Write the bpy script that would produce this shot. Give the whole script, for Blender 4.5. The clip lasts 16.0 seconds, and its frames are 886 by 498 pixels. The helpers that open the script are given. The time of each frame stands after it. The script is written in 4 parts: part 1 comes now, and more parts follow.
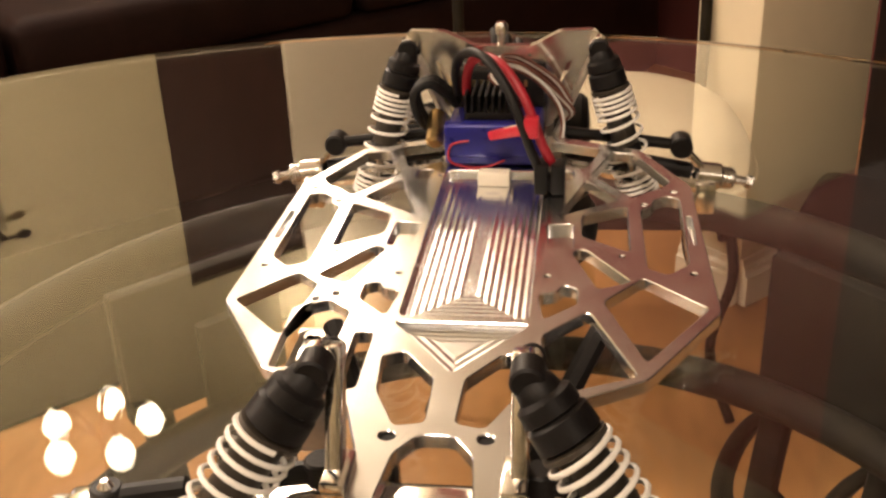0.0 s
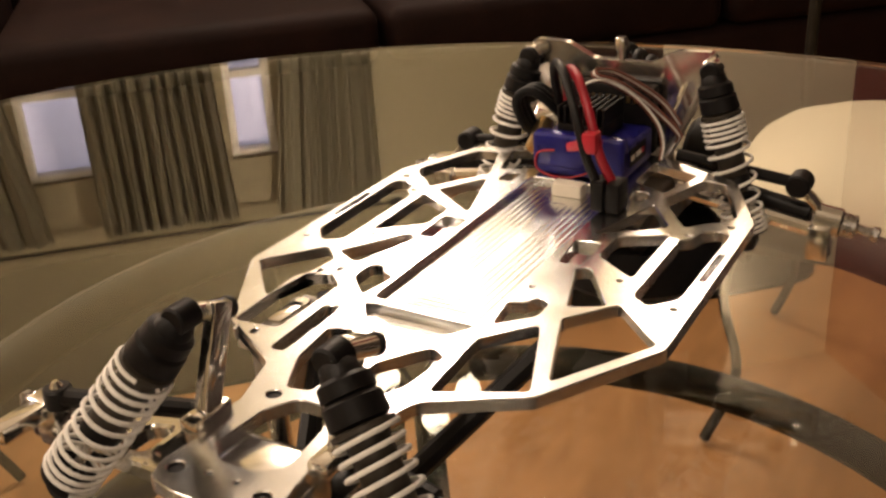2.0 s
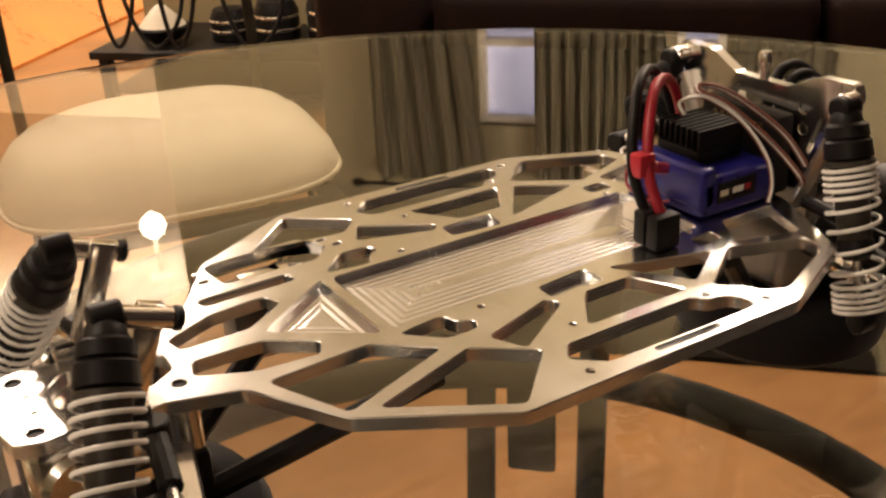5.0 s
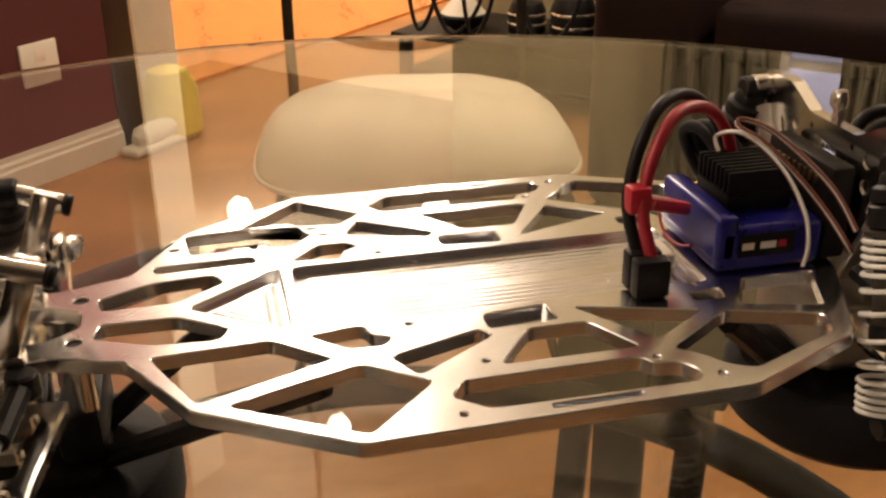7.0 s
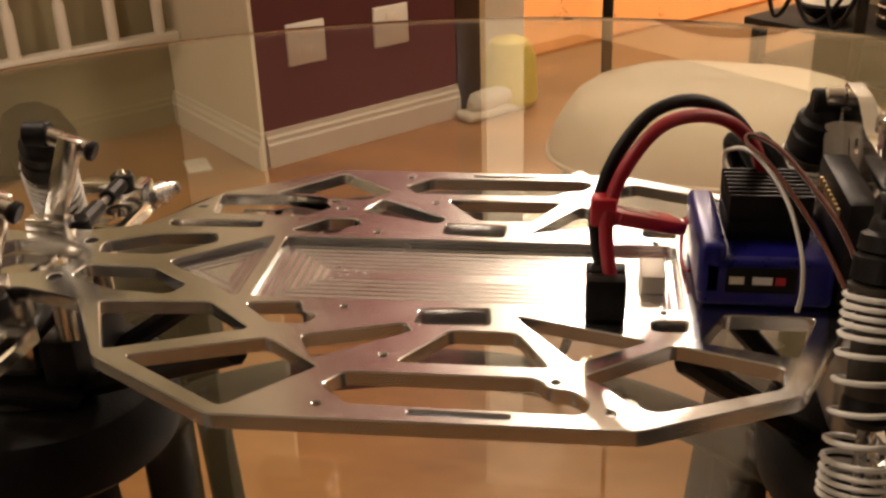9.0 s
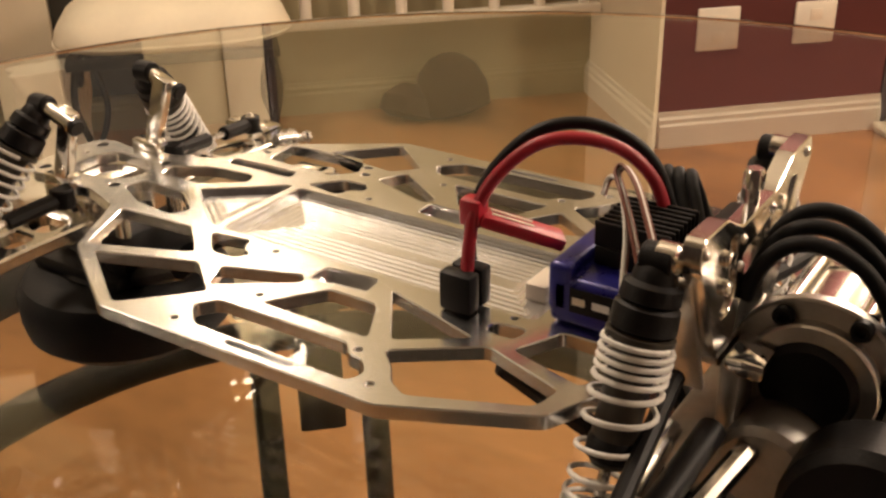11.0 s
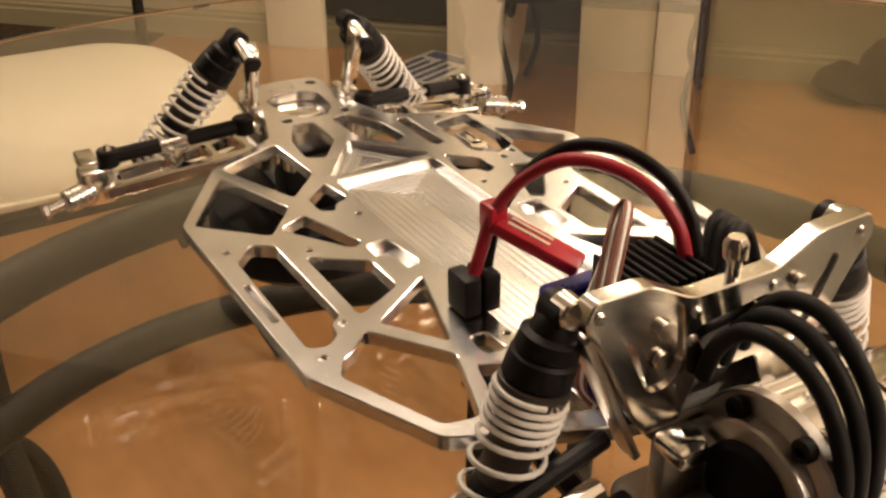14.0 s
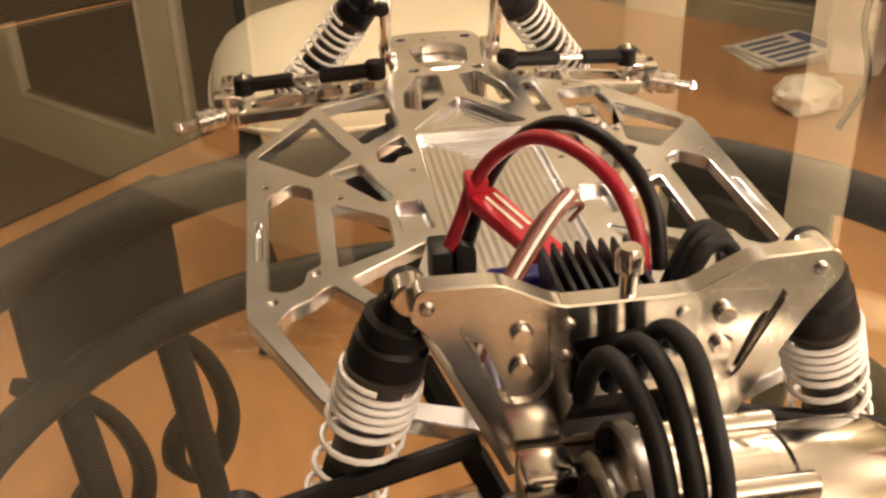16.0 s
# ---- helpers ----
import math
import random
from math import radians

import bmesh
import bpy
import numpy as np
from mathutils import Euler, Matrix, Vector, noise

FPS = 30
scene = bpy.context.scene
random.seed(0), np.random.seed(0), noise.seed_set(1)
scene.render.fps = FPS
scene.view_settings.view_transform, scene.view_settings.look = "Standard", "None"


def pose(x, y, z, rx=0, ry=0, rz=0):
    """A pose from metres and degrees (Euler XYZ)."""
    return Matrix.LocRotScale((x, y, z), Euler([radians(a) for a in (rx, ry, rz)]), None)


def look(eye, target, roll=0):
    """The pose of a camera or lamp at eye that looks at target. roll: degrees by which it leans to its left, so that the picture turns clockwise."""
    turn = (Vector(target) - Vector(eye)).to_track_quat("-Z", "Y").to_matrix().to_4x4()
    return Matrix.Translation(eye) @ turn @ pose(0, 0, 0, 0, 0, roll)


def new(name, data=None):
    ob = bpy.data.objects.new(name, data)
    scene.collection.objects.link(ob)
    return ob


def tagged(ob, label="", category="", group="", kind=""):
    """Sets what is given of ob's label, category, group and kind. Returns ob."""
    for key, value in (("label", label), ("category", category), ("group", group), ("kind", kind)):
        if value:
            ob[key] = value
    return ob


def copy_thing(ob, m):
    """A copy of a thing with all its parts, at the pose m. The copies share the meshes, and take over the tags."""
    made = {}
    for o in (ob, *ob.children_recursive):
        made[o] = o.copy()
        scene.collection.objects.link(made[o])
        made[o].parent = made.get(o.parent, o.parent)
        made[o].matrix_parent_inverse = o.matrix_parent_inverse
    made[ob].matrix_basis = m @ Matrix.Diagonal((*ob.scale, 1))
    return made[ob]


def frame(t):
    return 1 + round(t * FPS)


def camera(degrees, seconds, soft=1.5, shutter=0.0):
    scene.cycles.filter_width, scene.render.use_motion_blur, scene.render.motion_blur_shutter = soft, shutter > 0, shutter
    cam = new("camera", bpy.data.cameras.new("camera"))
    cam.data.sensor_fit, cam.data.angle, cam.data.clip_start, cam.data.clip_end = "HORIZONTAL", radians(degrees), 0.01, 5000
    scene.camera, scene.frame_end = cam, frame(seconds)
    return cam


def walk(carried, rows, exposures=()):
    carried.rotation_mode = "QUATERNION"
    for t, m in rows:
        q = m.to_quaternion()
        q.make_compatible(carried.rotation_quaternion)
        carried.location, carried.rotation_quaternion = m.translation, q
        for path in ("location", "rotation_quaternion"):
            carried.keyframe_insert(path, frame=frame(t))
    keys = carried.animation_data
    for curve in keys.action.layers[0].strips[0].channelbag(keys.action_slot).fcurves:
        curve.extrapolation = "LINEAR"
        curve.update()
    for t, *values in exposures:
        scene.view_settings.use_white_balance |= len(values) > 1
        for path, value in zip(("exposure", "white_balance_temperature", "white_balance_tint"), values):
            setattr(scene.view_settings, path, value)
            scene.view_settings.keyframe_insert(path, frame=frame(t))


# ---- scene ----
cam = camera(45.7, 16.0, soft=2.6)
PATH = [
    (0, (0.0400, -0.3372, 0.1761), (-0.226, 1.441, -0.700), -2.62),
    (0.5, (0.0634, -0.3323, 0.1812), (-0.407, 1.396, -0.708), -3.16),
    (1, (0.0968, -0.3250, 0.1813), (-0.531, 1.353, -0.708), -3.48),
    (1.5, (0.1457, -0.3162, 0.1835), (-0.693, 1.272, -0.696), -4.05),
    (2, (0.1800, -0.3076, 0.1747), (-0.776, 1.237, -0.662), -3.45),
    (2.5, (0.2074, -0.2871, 0.1707), (-0.901, 1.160, -0.652), -3.78),
    (3, (0.2303, -0.2606, 0.1702), (-0.999, 1.085, -0.654), -3.81),
    (3.2, (0.2330, -0.2530, 0.1700), (-1.016, 1.065, -0.669), -3.40),
    (5.5, (0.3018, -0.1279, 0.1601), (-1.359, 0.626, -0.660), -2.68),
    (6, (0.3113, -0.0872, 0.1550), (-1.430, 0.485, -0.645), -2.60),
    (6.5, (0.3111, -0.0640, 0.1555), (-1.463, 0.365, -0.662), -2.23),
    (7, (0.3046, -0.0528, 0.1540), (-1.468, 0.354, -0.678), -0.69),
    (7.5, (0.3011, -0.0291, 0.1492), (-1.500, 0.252, -0.675), -1.70),
    (8, (0.3009, 0.0158, 0.1492), (-1.517, 0.058, -0.683), -2.00),
    (8.5, (0.3021, 0.0488, 0.1547), (-1.493, -0.116, -0.712), -1.83),
    (9, (0.2994, 0.0706, 0.1505), (-1.489, -0.191, -0.706), -1.91),
    (9.2, (0.2980, 0.0840, 0.1490), (-1.478, -0.261, -0.703), -2.00),
    (11.5, (0.2601, 0.2571, 0.1634), (-1.136, -0.867, -0.725), -1.28),
    (12, (0.2486, 0.2652, 0.1629), (-1.053, -0.960, -0.734), -1.60),
    (12.5, (0.2216, 0.2843, 0.1691), (-0.934, -1.068, -0.746), -2.18),
    (13, (0.1900, 0.3040, 0.1770), (-0.824, -1.143, -0.759), -2.20),
    (13.5, (0.1780, 0.3130, 0.1730), (-0.714, -1.202, -0.780), -1.90),
    (14, (0.1710, 0.3150, 0.1720), (-0.699, -1.212, -0.782), -0.60),
    (14.5, (0.1510, 0.3250, 0.1710), (-0.564, -1.278, -0.787), -1.10),
    (15, (0.1220, 0.3350, 0.1680), (-0.400, -1.334, -0.802), -1.20),
    (15.5, (0.0880, 0.3340, 0.1640), (-0.271, -1.369, -0.821), -2.00),
    (16, (0.0620, 0.3360, 0.1620), (-0.168, -1.381, -0.838), -1.80),
]
walk(cam, [(t, look(eye, target, roll)) for t, eye, target, roll in PATH],
     [(0, 0.52), (0.6, 0.17), (1.2, -0.18), (2, -0.05), (3, 0.0), (5.5, 0.1), (6.5, 0.05), (7.5, -0.1), (9, -0.2), (11.5, 0.36), (12.5, 0.36), (14.5, 0.3), (16, 0.75)])
# ---------------------------------------------------------------- light
world = bpy.data.worlds.new("room_air")
world.use_nodes = True
world.node_tree.nodes["Background"].inputs[0].default_value = (1.0, 0.8, 0.55, 1)
world.node_tree.nodes["Background"].inputs[1].default_value = 0.02
scene.world = world
FLOOR, GLASS, CEIL = -0.81, -0.078, 2.0
WARM = (1.0, 0.795, 0.63)
ROOM = pose(0, 0, 0, 0, 0, 135)          # the room's own axes: u across to the window wall, v to the red wall
# The last three are unseen, added for plate glare and the far end.
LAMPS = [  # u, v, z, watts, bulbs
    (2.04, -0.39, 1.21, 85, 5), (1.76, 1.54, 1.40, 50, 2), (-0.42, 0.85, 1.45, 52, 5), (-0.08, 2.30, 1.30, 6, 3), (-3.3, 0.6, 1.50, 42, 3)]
PENDANTS = [(3.43, 3.36, 1.74, 95), (3.17, 3.58, 1.74, 80), (3.96, 2.50, 1.72, 95)]  # u, v, z, watts


def lamp(name, place, watts, size):
    data = bpy.data.lights.new(name, "POINT")
    data.energy, data.color, data.shadow_soft_size = watts, WARM, size
    ob = new(name, data)
    ob.matrix_world = Matrix.Translation(place)
    return ob


# ---------------------------------------------------------------- materials
def material(name, colour, rough=0.5, metal=0.0, vary=0.12, scale=30.0, bump=0.0, bump_scale=200.0, stretch=(1, 1, 1), coat=0.0, wear=0.0, emit=0.0, rough_vary=0.1, spec=0.5):
    m = bpy.data.materials.new(name)
    m.use_nodes = True
    n, l = m.node_tree.nodes, m.node_tree.links
    b = n["Principled BSDF"]
    b.inputs["Metallic"].default_value = metal
    b.inputs["Coat Weight"].default_value = coat
    b.inputs["Specular IOR Level"].default_value = spec
    co = n.new("ShaderNodeTexCoord")
    mp = n.new("ShaderNodeMapping")
    mp.inputs["Scale"].default_value = stretch
    l.new(co.outputs["Object"], mp.inputs["Vector"])
    big, fine = n.new("ShaderNodeTexNoise"), n.new("ShaderNodeTexNoise")
    big.inputs["Scale"].default_value, fine.inputs["Scale"].default_value = scale, scale * 9
    big.inputs["Detail"].default_value, fine.inputs["Detail"].default_value = 4, 3
    for t in (big, fine):
        l.new(mp.outputs["Vector"], t.inputs["Vector"])
    mix = n.new("ShaderNodeMath")
    mix.operation = "MULTIPLY_ADD"
    mix.inputs[1].default_value = 0.4
    l.new(fine.outputs["Fac"], mix.inputs[0])
    l.new(big.outputs["Fac"], mix.inputs[2])
    ramp = n.new("ShaderNodeValToRGB")
    ramp.color_ramp.elements[0].position, ramp.color_ramp.elements[1].position = 0.45, 0.95
    lo = [max(0, c * (1 - vary)) for c in colour]
    hi = [min(1, c * (1 + vary) + wear) for c in colour]
    ramp.color_ramp.elements[0].color, ramp.color_ramp.elements[1].color = (*lo, 1), (*hi, 1)
    l.new(mix.outputs[0], ramp.inputs["Fac"])
    l.new(ramp.outputs["Color"], b.inputs["Base Color"])
    rr = n.new("ShaderNodeMapRange")
    rr.inputs["From Min"].default_value, rr.inputs["From Max"].default_value = 0.4, 1.0
    rr.inputs["To Min"].default_value, rr.inputs["To Max"].default_value = rough, rough + rough_vary
    l.new(mix.outputs[0], rr.inputs["Value"])
    l.new(rr.outputs["Result"], b.inputs["Roughness"])
    if bump:
        bt, bn = n.new("ShaderNodeTexNoise"), n.new("ShaderNodeBump")
        bt.inputs["Scale"].default_value, bt.inputs["Detail"].default_value = bump_scale, 3
        l.new(mp.outputs["Vector"], bt.inputs["Vector"])
        l.new(bt.outputs["Fac"], bn.inputs["Height"])
        bn.inputs["Strength"].default_value, bn.inputs["Distance"].default_value = bump, 0.001
        l.new(bn.outputs["Normal"], b.inputs["Normal"])
    if emit:
        b.inputs["Emission Color"].default_value = (*colour, 1)
        b.inputs["Emission Strength"].default_value = emit
    return m


ALU = material("milled_aluminium", (0.80, 0.805, 0.81), 0.155, 1.0, 0.07, 40, 0.02, 1500, rough_vary=0.09)
TRAYALU = material("brushed_tray_aluminium", (0.80, 0.805, 0.81), 0.21, 1.0, 0.06, 40, rough_vary=0.08)
GREYALU = material("cast_aluminium", (0.42, 0.40, 0.37), 0.36, 1.0, 0.15, 60, 0.1, 600)
TOWERALU = material("satin_tower_aluminium", (0.80, 0.78, 0.74), 0.13, 1.0, 0.06, 50, rough_vary=0.07)
CHROME = material("polished_aluminium", (0.86, 0.84, 0.80), 0.10, 1.0, 0.05, 50, 0.02, 500, rough_vary=0.08)
BRUSHED = material("brushed_motor_plate", (0.66, 0.63, 0.58), 0.30, 1.0, 0.12, 60, 0.08, 900)
STEEL = material("steel", (0.55, 0.53, 0.50), 0.22, 1.0, 0.15, 300)
BLACK = material("black_plastic", (0.006, 0.005, 0.005), 0.42, 0, 0.3, 120, 0.12, 1200, spec=0.22)
RUBBER = material("black_rubber", (0.006, 0.0055, 0.0055), 0.55, 0, 0.35, 60, 0.15, 700, spec=0.22)
OLIVE = material("grey_shock_body", (0.045, 0.037, 0.028), 0.40, 0.3, 0.2, 200)
WHITE = material("white_spring_paint", (0.80, 0.77, 0.72), 0.35, 0, 0.05, 300)
BLUE = material("blue_anodised", (0.010, 0.010, 0.17), 0.25, 0.2, 0.25, 120, coat=0.3)
RED = material("red_silicone", (0.30, 0.006, 0.018), 0.40, 0, 0.15, 150, 0.1, 800)
REDTAG = material("red_sleeve", (0.44, 0.010, 0.026), 0.36, 0, 0.1, 200)
CREAM = material("cream_label", (0.75, 0.66, 0.52), 0.5, 0, 0.1, 300)
GOLD = material("brass", (0.72, 0.52, 0.25), 0.25, 1.0, 0.1, 200)
BROWN = material("brown_wire", (0.16, 0.05, 0.03), 0.45, 0, 0.1, 200)
IRON = material("wrought_iron", (0.014, 0.011, 0.007), 0.55, 0.0, 0.4, 40, 0.05, 300, spec=0.10)
CUSHION = material("cream_upholstery", (0.74, 0.66, 0.50), 0.62, 0, 0.05, 8, 0.25, 500, coat=0.08)
FLOORM = material("tan_polished_floor", (0.34, 0.17, 0.066), 0.34, 0, 0.30, 5, 0.05, 60, (1, 0.35, 1), rough_vary=0.15, spec=0.25)
FLOOR2 = material("orange_wood_floor", (0.62, 0.24, 0.055), 0.25, 0, 0.22, 5, 0.05, 60, (0.3, 2.5, 1))
OLIVEWALL = material("olive_beige_paint", (0.29, 0.245, 0.14), 0.75, 0, 0.05, 3, 0.15, 150)
# The door panel's own tone; on wall_back_far a brightened tone.
OLIVELIGHT = material("pale_beige_paint", (0.50, 0.43, 0.28), 0.6, 0, 0.08, 3, 0.12, 150)
REDWALL = material("maroon_paint", (0.085, 0.016, 0.014), 0.7, 0, 0.1, 3, 0.15, 150)
# Near wall's maroon, darkened in colour to offset the strong lamp light.
DARKENEDRED = material("darkened_maroon", (0.016, 0.007, 0.006), 0.65, 0, 0.15, 3, 0.15, 150)
CREAMWALL = material("cream_paint", (0.66, 0.58, 0.42), 0.7, 0, 0.05, 3, 0.12, 150)
CEILM = material("ceiling_paint", (0.32, 0.285, 0.22), 0.85, 0, 0.06, 4, 0.2, 120)
TRIM = material("white_trim_paint", (0.74, 0.68, 0.56), 0.4, 0, 0.05, 10)
DARKWOOD = material("dark_wood", (0.030, 0.014, 0.010), 0.4, 0, 0.3, 6, 0.1, 80, (1, 8, 1))
LEATHER = material("dark_brown_leather", (0.013, 0.006, 0.005), 0.6, 0, 0.3, 10, 0.3, 250, spec=0.1)
CURTAIN = material("grey_green_curtain", (0.29, 0.26, 0.165), 0.85, 0, 0.15, 12, 0.2, 400, (1, 1, 0.15))
SHEER = material("sheer_window_light", (0.66, 0.65, 0.86), 0.9, 0, 0.22, 14, emit=0.7, stretch=(1, 1, 0.1))
BULB = material("lit_bulb", (1.0, 0.82, 0.6), 0.4, emit=16.0)
DARKSHEET = material("dark_brown_sheet", (0.060, 0.045, 0.028), 0.95, 0, 0.35, 40, 0.3, 400, spec=0.05)
RUG = material("dark_grey_rug", (0.012, 0.010, 0.008), 0.95, 0, 0.4, 60, 0.3, 400, spec=0.05)
PAPER = material("printed_paper", (0.62, 0.58, 0.50), 0.8, 0, 0.25, 60)
DARKGLASS = material("dark_window_glass", (0.03, 0.028, 0.022), 0.45, 0, 0.2, 4)
BLUEPRINT = material("blue_print_ink", (0.06, 0.07, 0.16), 0.8, 0, 0.4, 40)
YELLOW = material("yellow_plastic", (0.75, 0.62, 0.10), 0.4, 0, 0.1, 30)


def stretched_gloss(m, amount, tangent):
    """Stretches a metal's gloss along the tangent, as brushing or milling does."""
    n, l = m.node_tree.nodes, m.node_tree.links
    t = n.new("ShaderNodeCombineXYZ")
    for k in range(3):
        t.inputs[k].default_value = tangent[k]
    b = n["Principled BSDF"]
    b.inputs["Anisotropic"].default_value = amount
    l.new(t.outputs[0], b.inputs["Tangent"])


stretched_gloss(TRAYALU, 0.45, (1, 0, 0))


def glass_material():
    m = bpy.data.materials.new("tinted_table_glass")
    m.use_nodes = True
    n, l = m.node_tree.nodes, m.node_tree.links
    b = n["Principled BSDF"]
    b.inputs["Base Color"].default_value = (0.93, 0.95, 0.90, 1)
    b.inputs["Roughness"].default_value = 0.0
    b.inputs["IOR"].default_value = 1.52
    b.inputs["Transmission Weight"].default_value = 1.0
    return m


GLASSM = glass_material()


# ---------------------------------------------------------------- shape helpers
SOFT = {"lead", "red_lead", "black_lead", "strand", "spring", "leg", "scroll", "strap", "upper_ring", "lower_ring", "back_post", "back_scroll", "side_scroll", "back_rail", "piping", "arm", "cable"}


def link(name, bm, mat, smooth=True, angle=32):
    angle = 60 if name in SOFT else angle
    bmesh.ops.recalc_face_normals(bm, faces=bm.faces)
    me = bpy.data.meshes.new(name)
    bm.to_mesh(me)
    bm.free()
    me.materials.append(mat)
    if smooth:
        me.polygons.foreach_set("use_smooth", [True] * len(me.polygons))
        me.set_sharp_from_angle(angle=radians(angle))
    return new(name, me)


def part(name, bm, mat, parent, label="", smooth=True):
    ob = link(name, bm, mat, smooth)
    ob.parent = parent
    if parent is not None:
        ob.matrix_parent_inverse = parent.matrix_basis.inverted()
    if label:
        tagged(ob, label)
    return ob


def thing(name, place, label, category, group="", kind=""):
    ob = new(name)
    ob.empty_display_size = 0.02
    ob.matrix_world = Matrix.Translation(place)
    bpy.context.view_layer.update()
    return tagged(ob, label, category, group, kind)


def add(*pieces):
    """Joins several bmeshes into one."""
    out = bmesh.new()
    for bm in pieces:
        tmp = bpy.data.meshes.new("tmp")
        bm.to_mesh(tmp)
        bm.free()
        out.from_mesh(tmp)
        bpy.data.meshes.remove(tmp)
    return out


def box(x0, x1, y0, y1, z0, z1, bevel=0.0, seg=2, m=None):
    bm = bmesh.new()
    bmesh.ops.create_cube(bm, size=1)
    for v in bm.verts:
        v.co = Vector((x0 + (v.co.x + 0.5) * (x1 - x0), y0 + (v.co.y + 0.5) * (y1 - y0), z0 + (v.co.z + 0.5) * (z1 - z0)))
    if bevel:
        bmesh.ops.bevel(bm, geom=bm.edges[:], offset=bevel, segments=seg, profile=0.5, affect="EDGES")
    if m is not None:
        bm.transform(m)
    return bm


def lathe(profile, a, b, seg=20):
    """Turns (radius, 0..1 along) about the line from a to b."""
    a, b = Vector(a), Vector(b)
    q = (b - a).to_track_quat("Z", "Y")
    ln = (b - a).length
    bm = bmesh.new()
    rings = []
    for r, s in profile:
        rings.append([bm.verts.new(a + q @ Vector((r * math.cos(k * math.tau / seg), r * math.sin(k * math.tau / seg), s * ln))) for k in range(seg)])
    for p, n in zip(rings, rings[1:]):
        for k in range(seg):
            bm.faces.new((p[k], p[(k + 1) % seg], n[(k + 1) % seg], n[k]))
    bm.faces.new(rings[0][::-1])
    bm.faces.new(rings[-1])
    return bm


def rod(a, b, r, seg=14, edge=0.0):
    ln = (Vector(b) - Vector(a)).length
    e = edge or min(r * 0.15, ln * 0.2)
    s = e / ln
    return lathe([(r - e, 0), (r, s), (r, 1 - s), (r - e, 1)], a, b, seg)


def smooth_path(pts, step=8, closed=False):
    pts = [Vector(p) for p in pts]
    out, n = [], len(pts)
    for i in range(n if closed else n - 1):
        p0, p1, p2, p3 = (pts[(i + k) % n] if closed else pts[min(max(i + k, 0), n - 1)] for k in (-1, 0, 1, 2))
        for s in range(step):
            t = s / step
            out.append(0.5 * ((2 * p1) + (p2 - p0) * t + (2 * p0 - 5 * p1 + 4 * p2 - p3) * t * t + (3 * p1 - p0 - 3 * p2 + p3) * t ** 3))
    if not closed:
        out.append(pts[-1])
    return out


def tube(pts, r, seg=8, closed=False, flat=1.0):
    bm = bmesh.new()
    rings, n = [], len(pts)
    up = None
    for i, p in enumerate(pts):
        d = (pts[(i + 1) % n] - pts[i - 1]) if closed else (pts[min(i + 1, n - 1)] - pts[max(i - 1, 0)])
        d.normalize()
        if up is None:
            up = d.orthogonal().normalized()
        up = (up - d * up.dot(d)).normalized()
        side = d.cross(up)
        rings.append([bm.verts.new(p + r * (math.cos(k * math.tau / seg) * up + flat * math.sin(k * math.tau / seg) * side)) for k in range(seg)])
    for i in range(n if closed else n - 1):
        a, b = rings[i], rings[(i + 1) % n]
        for k in range(seg):
            bm.faces.new((a[k], a[(k + 1) % seg], b[(k + 1) % seg], b[k]))
    if not closed:
        bm.faces.new(rings[0][::-1])
        bm.faces.new(rings[-1])
    return bm


def rounded(pts, r, seg=4):
    """A polygon with its corners rounded."""
    out, n = [], len(pts)
    for i in range(n):
        a, b, c = (Vector(pts[(i + k) % n]).to_2d() for k in (-1, 0, 1))
        u, w = (a - b), (c - b)
        d = min(r, u.length * 0.42, w.length * 0.42)
        p, q = b + u.normalized() * d, b + w.normalized() * d
        for k in range(seg + 1):
            t = k / seg
            out.append((1 - t) ** 2 * p + 2 * t * (1 - t) * b + t * t * q)
    return out


def sheet(outlines, z0, z1, bevel=0.0, m=None):
    """A flat plate with holes: the first outline and the holes in it, from z0 to z1."""
    cu = bpy.data.curves.new("tmp", "CURVE")
    cu.dimensions, cu.fill_mode = "2D", "BOTH"
    cu.extrude, cu.bevel_depth, cu.bevel_resolution, cu.offset = (z1 - z0) / 2 - bevel, bevel, 0, -bevel
    for o in outlines:
        sp = cu.splines.new("POLY")
        sp.points.add(len(o) - 1)
        for p, c in zip(sp.points, o):
            p.co = (c[0], c[1], 0, 1)
        sp.use_cyclic_u = True
    ob = bpy.data.objects.new("tmp", cu)
    scene.collection.objects.link(ob)
    dg = bpy.context.evaluated_depsgraph_get()
    me = bpy.data.meshes.new_from_object(ob.evaluated_get(dg))
    bm = bmesh.new()
    bm.from_mesh(me)
    bmesh.ops.remove_doubles(bm, verts=bm.verts, dist=1e-6)
    bpy.data.objects.remove(ob)
    bpy.data.curves.remove(cu)
    bpy.data.meshes.remove(me)
    bmesh.ops.translate(bm, verts=bm.verts, vec=(0, 0, (z0 + z1) / 2))
    if m is not None:
        bm.transform(m)
    return bm


def circle(x, y, r, n=16):
    return [(x + r * math.cos(k * math.tau / n), y + r * math.sin(k * math.tau / n)) for k in range(n)]


def mm(pts):
    return [(x / 1000, y / 1000) for x, y in pts]


def mirror(pts):
    return [(-x, y) for x, y in pts][::-1]


# ---------------------------------------------------------------- room
def room_part(name, bm, mat, label, category, kind="structure"):
    bm.transform(ROOM)
    return tagged(link(name, bm, mat), label, category, kind=kind)


